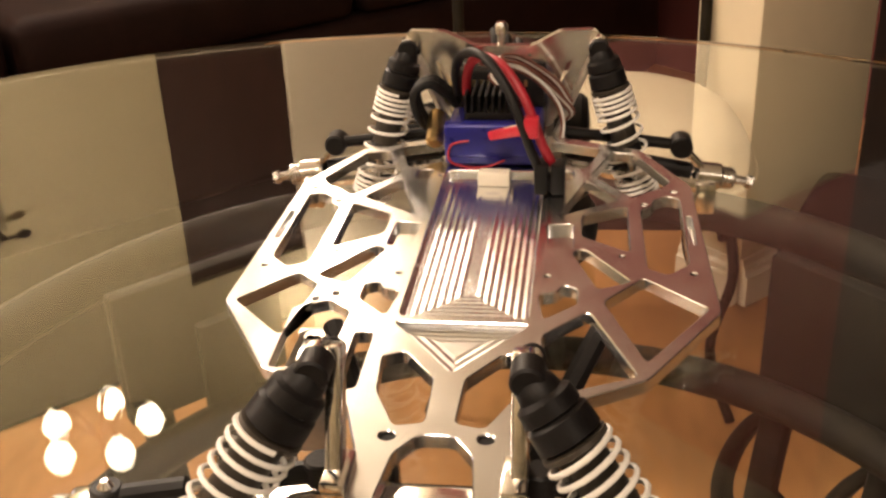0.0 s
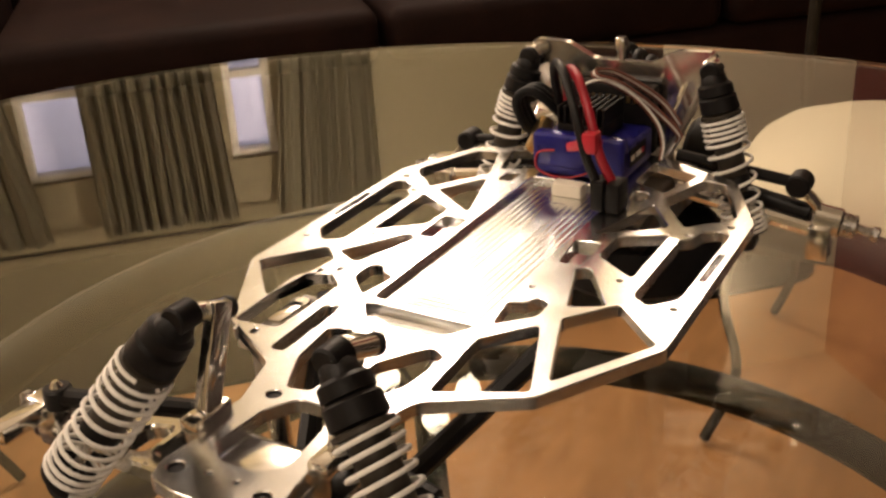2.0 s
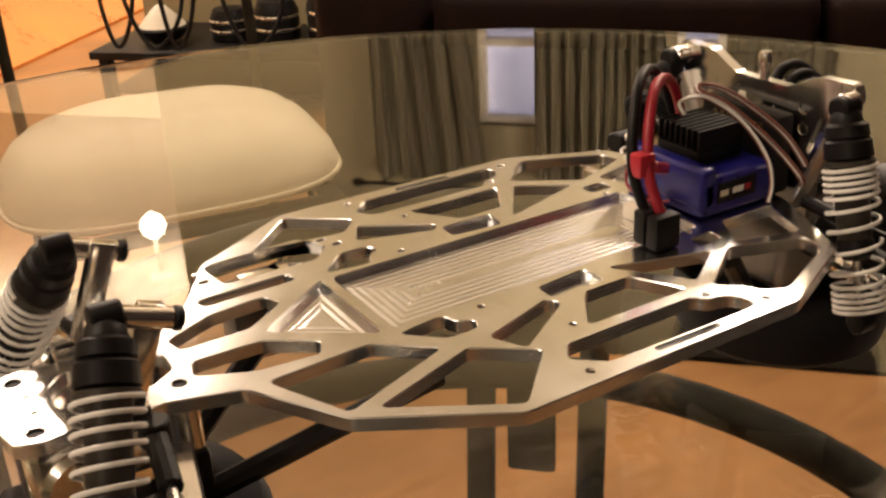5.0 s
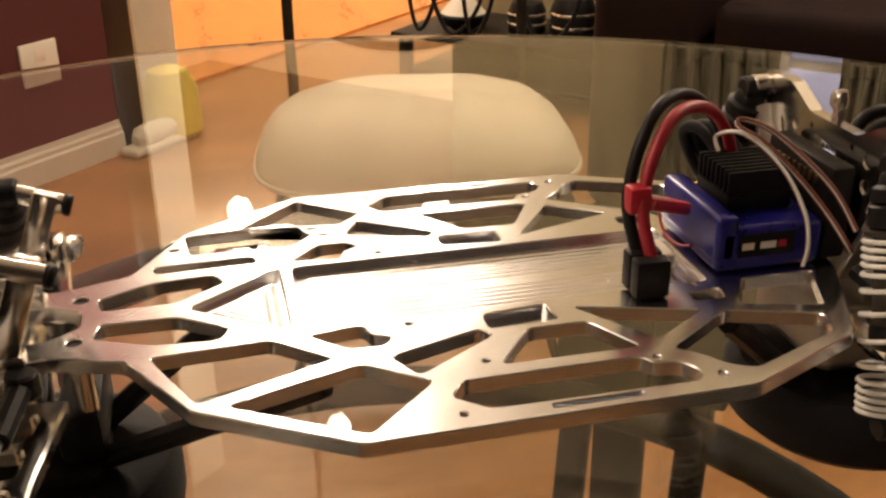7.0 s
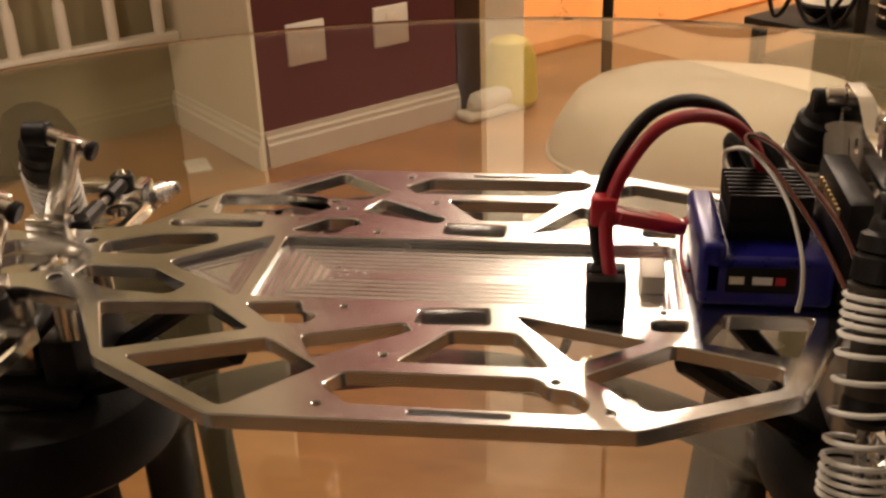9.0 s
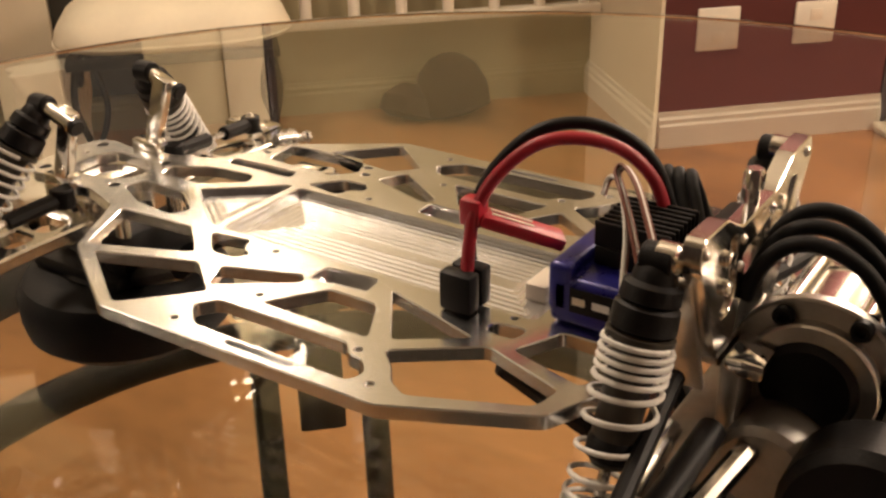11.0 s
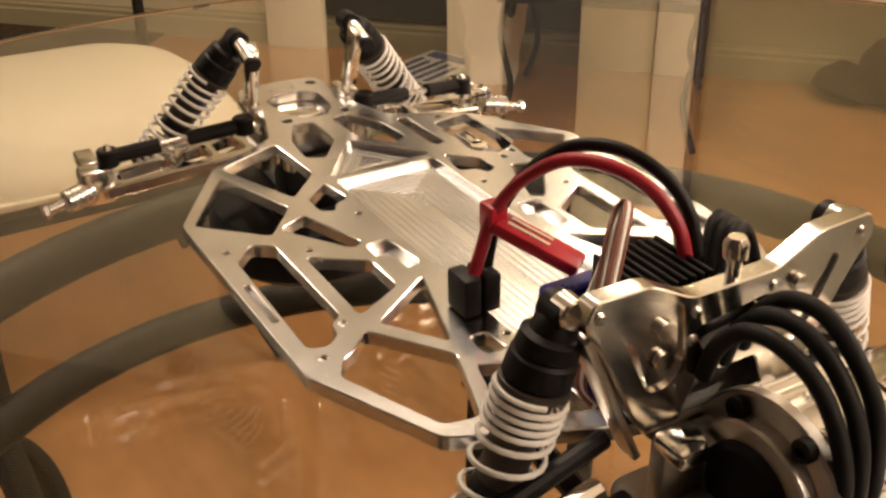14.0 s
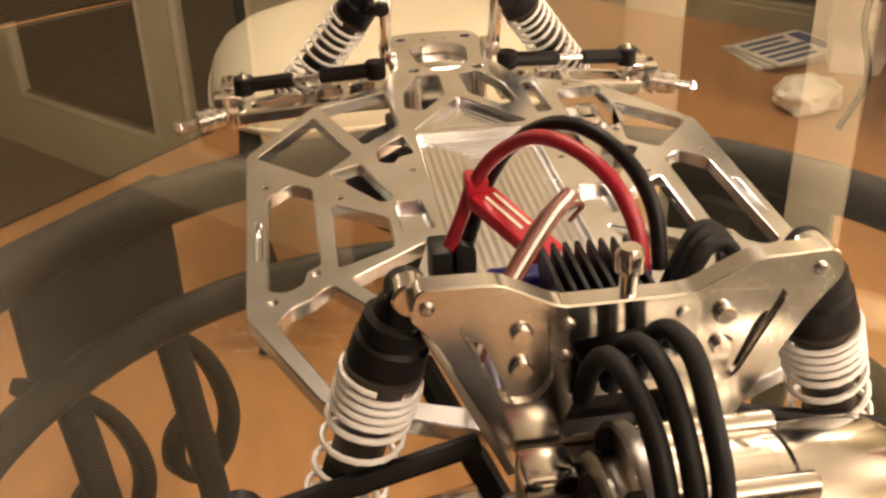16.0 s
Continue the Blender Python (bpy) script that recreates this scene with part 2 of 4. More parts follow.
def skirting(u0, v0, u1, v1, out, height=0.092):
    """A moulded baseboard from (u0, v0) to (u1, v1); out: the side on which it stands proud."""
    a, b = Vector((u0, v0, FLOOR)), Vector((u1, v1, FLOOR))
    o = Vector((*out, 0))
    prof = [(0.0, 0), (0.018, 0), (0.018, 0.058), (0.012, 0.063), (0.013, 0.074), (0.007, 0.080), (0.006, height), (0.0, height)]
    bm = bmesh.new()
    ra = [bm.verts.new(a + o * (d + 0.001) + Vector((0, 0, h))) for d, h in prof]
    rb = [bm.verts.new(b + o * (d + 0.001) + Vector((0, 0, h))) for d, h in prof]
    for k in range(len(prof)):
        j = (k + 1) % len(prof)
        bm.faces.new((ra[k], ra[j], rb[j], rb[k]))
    bm.faces.new(ra)
    bm.faces.new(rb[::-1])
    return bm


room_part("floor", box(-5.2, 6.5, -2.8, 2.35, FLOOR - 0.1, FLOOR), FLOORM, "tan polished floor with soft mottled grain", "floor")
room_part("floor_hall", add(box(-5.2, 1.0, 2.35, 2.7, FLOOR - 0.1, FLOOR), box(1.0, 1.62, 2.35, 6.5, FLOOR - 0.1, FLOOR)), FLOORM, "tan polished floor by the stair wall", "floor")
room_part("floor_kitchen", box(1.62, 6.5, 2.35, 6.5, FLOOR - 0.1, FLOOR + 0.012), FLOOR2, "orange varnished wood floor of the next room", "floor")
# An added dark sheet keeps the floor's far end dark.
room_part("carpet", box(-5.08, -1.58, -1.58, 2.53, FLOOR + 0.0005, FLOOR + 0.008, 0.003), DARKSHEET, "dark brown sheet added over the floor's far end", "carpet")
room_part("ceiling", box(-5.2, 6.5, -2.8, 6.5, CEIL, CEIL + 0.1), CEILM, "plain beige painted ceiling", "ceiling")
WT = 0.12
# window wall with two openings and a dark doorway
ww = [(0.40, 0.63), (-0.16, -0.01)]
room_part("wall_window", add(
    box(3.0, 3.0 + WT, 0.63, 1.81, FLOOR, CEIL), box(3.0, 3.0 + WT, -0.01, 0.40, FLOOR, CEIL), box(3.0, 3.0 + WT, -1.07, -0.16, FLOOR, CEIL),
    box(3.0, 3.0 + WT, 0.40, 0.63, 0.81, CEIL), box(3.0, 3.0 + WT, -0.16, -0.01, 0.81, CEIL),
    box(3.0, 3.0 + WT, 0.40, 0.63, FLOOR, 0.1), box(3.0, 3.0 + WT, -0.16, -0.01, FLOOR, 0.1), box(3.0, 3.0 + WT, -1.55, -1.07, 1.42, CEIL)),
    OLIVEWALL, "beige painted wall with two narrow windows", "wall")
# Cream tone that also carries part of the lamp light on this section.
room_part("wall_cream", box(3.0, 3.0 + WT, -2.44, -1.55, FLOOR, CEIL), CREAMWALL, "cream wall beside the dark door, lamp brightness partly in its colour", "wall")
room_part("doorway_1", box(3.02, 3.10, -1.545, -1.075, FLOOR, 1.415), DARKWOOD, "dark wooden door panel in the beige wall", "door")
room_part("wall_red", add(box(1.0, 1.62, 2.04, 2.16, FLOOR, CEIL)), REDWALL, "maroon painted wall with white baseboard", "wall")
room_part("wall_red_return", box(0.99, 1.0, 2.04, 2.55, FLOOR, CEIL), CREAMWALL, "cream painted return of the maroon wall", "wall")
room_part("wall_back", box(-1.24, 1.0, 2.55, 2.67, FLOOR, CEIL), OLIVEWALL, "olive beige painted wall", "wall")
# Same wall as wall_back, its missing light put into a paler colour.
room_part("wall_back_far", add(box(-2.9, -1.24, 2.55, 2.67, FLOOR, CEIL), box(-3.62, -3.42, 2.55, 2.67, FLOOR, CEIL), box(-5.2, -4.75, 2.55, 2.67, FLOOR, CEIL),
    box(-3.42, -2.9, 2.55, 2.67, 1.70, CEIL), box(-4.75, -3.62, 2.55, 2.67, 1.70, CEIL), box(-3.42, -2.9, 2.55, 2.67, FLOOR, -0.2), box(-4.75, -3.62, 2.55, 2.67, FLOOR, -0.2)), OLIVELIGHT, "beige wall brightened in its colour, with dark night windows", "wall")
room_part("wall_east", box(-5.2, -5.08, -1.6, 2.55, FLOOR, CEIL), OLIVEWALL, "beige painted wall behind the table", "wall")
room_part("wall_north", box(0.79, 3.0, -2.44, -2.32, FLOOR, CEIL), REDWALL, "dark maroon painted wall", "wall")
room_part("wall_kitchen", add(box(3.12, 6.5, 1.69, 1.81, FLOOR, CEIL), box(6.38, 6.5, 1.81, 6.5, FLOOR, CEIL), box(1.62, 6.38, 6.38, 6.5, FLOOR, CEIL), box(1.5, 1.62, 2.16, 6.5, FLOOR, CEIL)), CREAMWALL, "cream walls of the next room", "wall")
room_part("baseboard", skirting(1.0, 2.04, 1.62, 2.04, (0, -1)), TRIM, "white moulded baseboard on the maroon wall", "baseboard")
room_part("baseboard_return", skirting(0.99, 2.022, 0.99, 2.55, (-1, 0)), TRIM, "white moulded baseboard on the wall's return", "baseboard")
room_part("baseboard_back", skirting(-5.07, 2.55, 0.97, 2.55, (0, -1), 0.088), OLIVEWALL, "beige painted low baseboard", "baseboard")
room_part("trim", box(1.86, 2.02, 2.20, 2.34, FLOOR, CEIL, 0.006), TRIM, "white painted door post at the next room", "trim")
room_part("trim_dark", box(1.63, 1.72, 2.05, 2.16, FLOOR, CEIL, 0.005), DARKWOOD, "brown wooden door jamb", "trim")
room_part("wall_near", box(-5.2, 0.788, -1.72, -1.60, FLOOR, CEIL), DARKENEDRED, "maroon wall with white baseboard, darkened in its colour", "wall")
room_part("wall_passage", box(0.67, 0.788, -2.44, -1.722, FLOOR, CEIL), REDWALL, "maroon wall of the sofa corner", "wall")
room_part("baseboard_near", skirting(-5.1, -1.60, 0.785, -1.60, (0, 1)), TRIM, "white moulded baseboard on the dark wall", "baseboard")
room_part("trim_pier", box(0.79, 0.925, -1.60, -1.25, FLOOR, 0.47, 0.006), CREAMWALL, "cream painted half-height pier ending the wall", "pier")
room_part("baseboard_pier", skirting(0.79, -1.25, 0.925, -1.25, (0, 1)), TRIM, "white moulded baseboard on the cream pier", "baseboard")
room_part("baseboard_pier_side", skirting(0.79, -1.582, 0.79, -1.25, (-1, 0)), TRIM, "white moulded baseboard on the pier's side", "baseboard")
for i, (v0, v1) in enumerate(ww):
    w = room_part("window_%d" % (i + 1), box(3.06, 3.065, v0, v1, 0.1, 0.81), SHEER, "window with pale sheer blind in bluish dusk light", "window")
    fr = add(box(3.02, 3.06, v0, v0 + 0.025, 0.1, 0.81, 0.003), box(3.02, 3.06, v1 - 0.025, v1, 0.1, 0.81, 0.003), box(3.02, 3.06, v0 + 0.025, v1 - 0.025, 0.52, 0.545, 0.003), box(3.02, 3.06, v0 + 0.025, v1 - 0.025, 0.785, 0.81, 0.003))
    fr.transform(ROOM)
    part("window_frame", fr, TRIM, w)


def curtain(v0, v1, lean, z0=-0.75, z1=0.985):
    """A hanging cloth, pleated, drawn aside towards its foot by lean."""
    bm = bmesh.new()
    nv, nz = 40, 16
    grid = []
    for j in range(nz + 1):
        t = j / nz
        z = z1 + (z0 - z1) * t
        row = []
        for i in range(nv + 1):
            s = i / nv
            w = (v1 - v0) * (1 - 0.5 * abs(lean) * math.sin(min(1, t * 1.5) * math.pi / 2))
            base = v0 if lean <= 0 else v1 - w
            v = base + s * w
            fold = 0.03 * math.sin(s * 34 + 0.8 * math.sin(t * 3 + s * 5)) * (0.5 + 0.5 * t) + 0.008 * math.sin(s * 91)
            row.append(bm.verts.new((2.92 + fold, v, z)))
        grid.append(row)
    for j in range(nz):
        for i in range(nv):
            bm.faces.new((grid[j][i], grid[j][i + 1], grid[j + 1][i + 1], grid[j + 1][i]))
    bmesh.ops.solidify(bm, geom=bm.faces[:], thickness=0.004)
    bm.transform(ROOM)
    return link("curtain", bm, CURTAIN)


for v0, v1, lean in ((0.58, 0.98, 0.5), (0.20, 0.43, -0.001), (0.0, 0.21, 0.35), (-0.48, -0.13, -0.5)):
    tagged(curtain(v0, v1, lean), "grey-green pleated curtain hanging beside the window", "curtain", "window curtains")
rodt = thing("curtain_rod", ROOM @ Vector((2.9, 0.2, 0.995)), "dark iron curtain rod over the windows", "curtain rod")
bm = rod((2.9, -0.52, 0.999), (2.9, 1.04, 0.999), 0.006)
bm.transform(ROOM)
part("pole", bm, IRON, rodt)
for v in (-0.52, 1.04):
    bm = lathe([(0.004, 0), (0.015, 0.3), (0.015, 0.7), (0.004, 1)], (2.9, v - 0.025, 0.999), (2.9, v + 0.025, 0.999))
    bm.transform(ROOM)
    part("finial", bm, IRON, rodt)
for v in (-0.46, 0.95):
    bm = rod((2.9, v, 0.995), (2.999, v, 0.995), 0.008)
    bm.transform(ROOM)
    part("bracket", bm, IRON, rodt)

# night windows in the back wall
for i, (u0, u1) in enumerate(((-3.42, -2.9), (-4.75, -3.62))):
    w = room_part("window_%d" % (i + 3), box(u0, u1, 2.60, 2.606, -0.2, 1.70), DARKGLASS, "dark window at night in the beige wall", "window")
    fr = add(box(u0, u0 + 0.04, 2.555, 2.60, -0.2, 1.70, 0.004), box(u1 - 0.04, u1, 2.555, 2.60, -0.2, 1.70, 0.004), box(u0 + 0.04, u1 - 0.04, 2.555, 2.60, 1.66, 1.70, 0.004), box(u0 + 0.04, u1 - 0.04, 2.555, 2.60, -0.2, -0.16, 0.004))
    fr.transform(ROOM)
    part("window_frame", fr, CREAMWALL, w)

# wall plates
for u in (1.14, 1.40):
    o = thing("outlet_plate", ROOM @ Vector((u, 2.036, -0.51)), "white plastic wall outlet plate on the maroon wall", "outlet", "wall outlets")
    bm = box(u - 0.055, u + 0.055, 2.030, 2.0395, -0.565, -0.45, 0.003)
    bm.transform(ROOM)
    part("plate", bm, TRIM, o)
    for dz in (-0.025, 0.025):
        bm = box(u - 0.016, u + 0.016, 2.0285, 2.0305, -0.5075 + dz - 0.014, -0.5075 + dz + 0.014, 0.001)
        bm.transform(ROOM)
        part("socket", bm, CREAM, o)

# glazed door on the back wall: wide cream posts with dark glass between
pd = thing("patio_door", ROOM @ Vector((-0.55, 2.53, FLOOR)), "cream framed glazed door, dark outside", "door")
pd["kind"] = "structure"
for u0, u1 in ((-1.22, -1.04), (-0.66, -0.50), (-0.07, 0.04)):
    bm = box(u0, u1, 2.50, 2.549, FLOOR, 1.36, 0.006)
    bm.transform(ROOM)
    part("door_post", bm, CREAMWALL, pd)
bm = box(-1.22, 0.04, 2.495, 2.548, 1.362, 1.46, 0.006)
bm.transform(ROOM)
part("door_head", bm, CREAMWALL, pd)
bm = box(-0.28, -0.072, 2.515, 2.549, FLOOR, 1.36, 0.004)
bm.transform(ROOM)
part("side_panel", bm, OLIVELIGHT, pd, "pale beige panel beside the glass")
bm = box(0.042, 0.066, 2.50, 2.549, FLOOR, 1.40, 0.003)
bm.transform(ROOM)
part("door_stop", bm, DARKWOOD, pd, "dark brown edge strip")
for u0, u1 in ((-1.038, -0.662), (-0.498, -0.282)):
    bm = box(u0, u1, 2.53, 2.545, FLOOR + 0.10, 1.36)
    bm.transform(ROOM)
    part("door_pane", bm, DARKGLASS, pd)


# ---------------------------------------------------------------- table
TC = (-0.0712, 0.031)
tab = thing("dining_table", (TC[0], TC[1], FLOOR), "round glass dining table on a wrought iron base", "table")
bm = bmesh.new()
NR = 128
prof = [(0.616, GLASS - 0.012), (0.620, GLASS - 0.010), (0.620, GLASS - 0.003), (0.617, GLASS)]
rings = [[bm.verts.new((TC[0] + r * math.cos(k * math.tau / NR), TC[1] + r * math.sin(k * math.tau / NR), z)) for k in range(NR)] for r, z in prof]
for a, b in zip(rings, rings[1:]):
    for k in range(NR):
        bm.faces.new((a[k], a[(k + 1) % NR], b[(k + 1) % NR], b[k]))
bm.faces.new(rings[0][::-1])
bm.faces.new(rings[-1])
top = part("glass_top", bm, GLASSM, tab, "clear round glass top", smooth=False)
top.visible_shadow = False


def ring(cx, cy, z, r, thick, flat=1.0, n=64):
    return tube([Vector((cx + r * math.cos(k * math.tau / n), cy + r * math.sin(k * math.tau / n), z)) for k in range(n)], thick, 8, True, flat)


part("upper_ring", ring(-0.003, 0.037, -0.104, 0.268, 0.013), IRON, tab)
part("lower_ring", ring(0.014, -0.003, -0.180, 0.231, 0.011), IRON, tab)


def spiral(c, r0, r1, turns, start, ax, n=36):
    """A flat scroll about c in the upright plane whose level axis is ax."""
    ax = Vector(ax).normalized()
    out = []
    for i in range(n + 1):
        t = i / n
        a = start + turns * math.tau * t
        r = r0 + (r1 - r0) * t
        out.append(Vector(c) + ax * (r * math.cos(a)) + Vector((0, 0, r * math.sin(a))))
    return out


def flat_bar(pts, wide, thin, across):
    """A flat iron strip bent along pts: wide in the direction across, thin in its own bend."""
    bm = bmesh.new()
    rings, n = [], len(pts)
    across = Vector(across).normalized()
    for i, p in enumerate(pts):
        d = (pts[min(i + 1, n - 1)] - pts[max(i - 1, 0)]).normalized()
        w = d.cross(across).normalized()
        rings.append([bm.verts.new(p + across * (wide * a) + w * (thin * b)) for a, b in ((-1, -0.6), (-0.8, -1), (0.8, -1), (1, -0.6), (1, 0.6), (0.8, 1), (-0.8, 1), (-1, 0.6))])
    for r0, r1 in zip(rings, rings[1:]):
        for k in range(8):
            bm.faces.new((r0[k], r0[(k + 1) % 8], r1[(k + 1) % 8], r1[k]))
    bm.faces.new(rings[0][::-1])
    bm.faces.new(rings[-1])
    return bm


SCROLL = [(0.006, 0.012), (-0.016, -0.004), (-0.038, -0.030), (-0.052, -0.062), (-0.056, -0.094), (-0.044, -0.118), (-0.022, -0.120), (-0.008, -0.104), (-0.010, -0.084), (-0.022, -0.076), (-0.030, -0.086), (-0.024, -0.094)]
for sx, sy in ((1, -1), (1, 1), (-1, 1), (-1, -1)):
    o = Vector((sx * 0.184, sy * 0.177, 0))
    d = o.normalized()
    side = Vector((-d.y, d.x, 0))
    if side.x < 0:
        side = -side
    turn = Matrix.Translation(o) @ Matrix.Rotation(math.atan2(side.y, side.x), 4, "Z")
    part("leg_plate", box(-0.052, 0.052, -0.006, 0.006, -0.184, -0.100, 0.003, m=turn), IRON, tab)
    for k in (-1, 1):
        e = o + side * 0.036 * k
        path = smooth_path([e + d * r + Vector((0, 0, z)) for r, z in ((0, -0.180), (-0.012, -0.25), (-0.02, -0.36), (0.02, -0.52), (0.09, -0.66), (0.14, -0.76), (0.15, FLOOR + 0.012))], 7)
        part("leg", flat_bar(path, 0.009, 0.006, side), IRON, tab)
        if sx > 0:
            foot = o + side * (0.018 + 0.036 * k) + Vector((0, 0, -0.190))
            part("scroll", flat_bar(smooth_path([foot + side * p + Vector((0, 0, q)) for p, q in SCROLL], 6), 0.0075, 0.0045, d), IRON, tab)
    if sx < 0:
        part("strap", flat_bar(smooth_path([o + d * -0.03 + Vector((0, 0, z)) for z in (-0.12, -0.17, -0.22, -0.255)], 4), 0.015, 0.004, side), IRON, tab)


# ---------------------------------------------------------------- chassis plate
PLATE = 0.0045


def chassis():
    car = thing("model_car", (0, 0, -PLATE), "bare milled aluminium model car chassis with white-sprung shocks", "model car")
    half = [(9, -150), (19, -148), (22, -140), (20, -127), (24, -116), (22, -106), (29, -84), (60, -66), (86, -23.5), (84.5, 86), (65, 128), (24, 147), (10, 150)]
    outline = mm(half + [(-x, y) for x, y in half[::-1]])
    outline = rounded(outline, 0.002, 2)
    A = [(29, -77), (27, -42), (42, -25), (57, -64)]
    B = [(60, -56), (47, -18), (61, 0), (82, -21)]
    C = [(27, -31), (24.5, -14), (31, -12), (33, -6.5), (38, -9), (38, -20)]
    D = [(45, -9), (57, -3), (40, 23), (35.5, 20)]
    E = [(57, 21), (39, 34), (39, 53), (57, 63)]
    F = [(70, 3), (63, 8), (62.5, 60), (67, 63), (68, 70), (73.5, 74), (78.5, 72), (78, 12)]
    G = [(29, 52), (40.5, 90), (54, 70)]
    H = [(60, 72), (42.5, 97), (52, 125), (62, 123), (76, 90), (72, 83), (66, 79)]
    I = [(40, 104), (24, 112), (24, 138), (47, 129)]
    J = [(29, 91), (28, 102), (35, 101), (35, 91)]
    N = [(5, -69), (16, -53.5), (23, -57), (21, -77), (13, -94), (4.5, -92)]
    R = [(80, 28), (82, 28), (82, 54), (80, 54)]
    Bl = [(-60, -46), (-82, -23), (-64, -1), (-55, -10)]
    servo = [(-58, -66), (-59.5, -28), (-48, -21), (-39.5, -29), (-40.5, -64)]
    slot = [(-33.5, -77), (-34.5, -43), (-28.5, -42), (-28, -76)]
    fork = [(-11, -107), (-5, -98), (5, -98), (11, -107), (13, -127), (6, -133), (-6, -133), (-13, -127)]
    holes = [A, B, C, D, E, F, G, H, I, J, N, Bl, servo, slot, fork] + [mirror(h) for h in (C, D, E, F, G, H, I, J, N)]
    holes = [rounded(mm(h), 0.0022, 3) for h in holes]
    holes += [rounded(mm([(x - 1, y0), (x + 1, y0), (x + 1, y1), (x - 1, y1)]), 0.0009, 3) for x, y0, y1 in ((-54, -71.5, -68), (-46, -71.5, -68), (-53.5, -22.5, -18.5), (-47, -18.5, -15))]
    small = [(27, 0, 1.1), (54, 17, 1.1), (79, 4, 1.2), (77, 79, 1.4), (64, 65, 1.3), (15.5, -141, 2.6), (14, -99, 2.4), (5, -139, 0.9), (24, 95, 1.0)]
    holes += [mm(circle(s * x, y, r, 12)) for x, y, r in small for s in (1, -1)]
    tray = rounded(mm([(-22, -31), (22, -31), (22, 101), (-22, 101)]), 0.0025, 4)
    pent = rounded(mm([(0, -66), (-23, -35), (23, -35)]), 0.003, 3)
    K = [(27, 23), (25, 44), (35.5, 45), (36, 23)]
    pockets = [tray, pent] + [rounded(mm(h), 0.002, 3) for h in (K, mirror(K), R, mirror(R))]
    up = sheet([outline] + holes + pockets, -0.0034, 0.0, 0.0004)
    low = sheet([outline] + holes, -PLATE, -0.0031, 0.0)
    plate = part("chassis_plate", add(up, low), ALU, car, "milled aluminium plate with cut-out webs")
    # the floor of the battery tray, milled in nested passes
    def passes(corner, inset, n, z0, step):
        bm = bmesh.new()
        loops = []
        m = len(corner)
        for k in range(n):
            lp = []
            for i in range(m):
                a, b, c = (Vector(corner[(i + j) % m]) for j in (-1, 0, 1))
                e1, e2 = (b - a).normalized(), (c - b).normalized()
                n1, n2 = Vector((-e1.y, e1.x)), Vector((-e2.y, e2.x))
                q = b + (n1 + n2) * (inset * k / (1 + n1.dot(n2)))
                lp.append(bm.verts.new((q.x, q.y, z0 + (step if k % 2 else 0))))
            loops.append(lp)
        for a, b in zip(loops, loops[1:]):
            for i in range(m):
                bm.faces.new((a[i], a[(i + 1) % m], b[(i + 1) % m], b[i]))
        bm.faces.new(loops[-1])
        return bm
    part("battery_tray_floor", passes(mm([(-21.9, -30.9), (21.9, -30.9), (21.9, 100.9), (-21.9, 100.9)]), 0.0014, 15, -0.00305, 0.00017), TRAYALU, plate, "ribbed milled tray floor", smooth=False)
    part("front_pocket_floor", passes(mm([(0, -64), (20.5, -36), (-20.5, -36)]), 0.0014, 6, -0.00305, 0.00017), TRAYALU, plate, "stepped milled pocket", smooth=False)
    part("tray_clip", box(-0.007, 0.007, 0.089, 0.0965, -0.00295, 0.003, 0.0006), TRIM, car, "small pale block at the tray's end")
    for x, y in ((15.5, -141), (14, -99), (77, 79), (64, 65)):
        for s in (1, -1):
            part("screw", lathe([(0.0012, 0), (0.0024, 0.6), (0.0022, 1)], (s * x / 1000, y / 1000, -0.003), (s * x / 1000, y / 1000, -0.0009), 12), BLACK if y < 0 else STEEL, car)
    return car


car = chassis()


def xf(side, p):
    return Vector((side * p[0], p[1], p[2]))


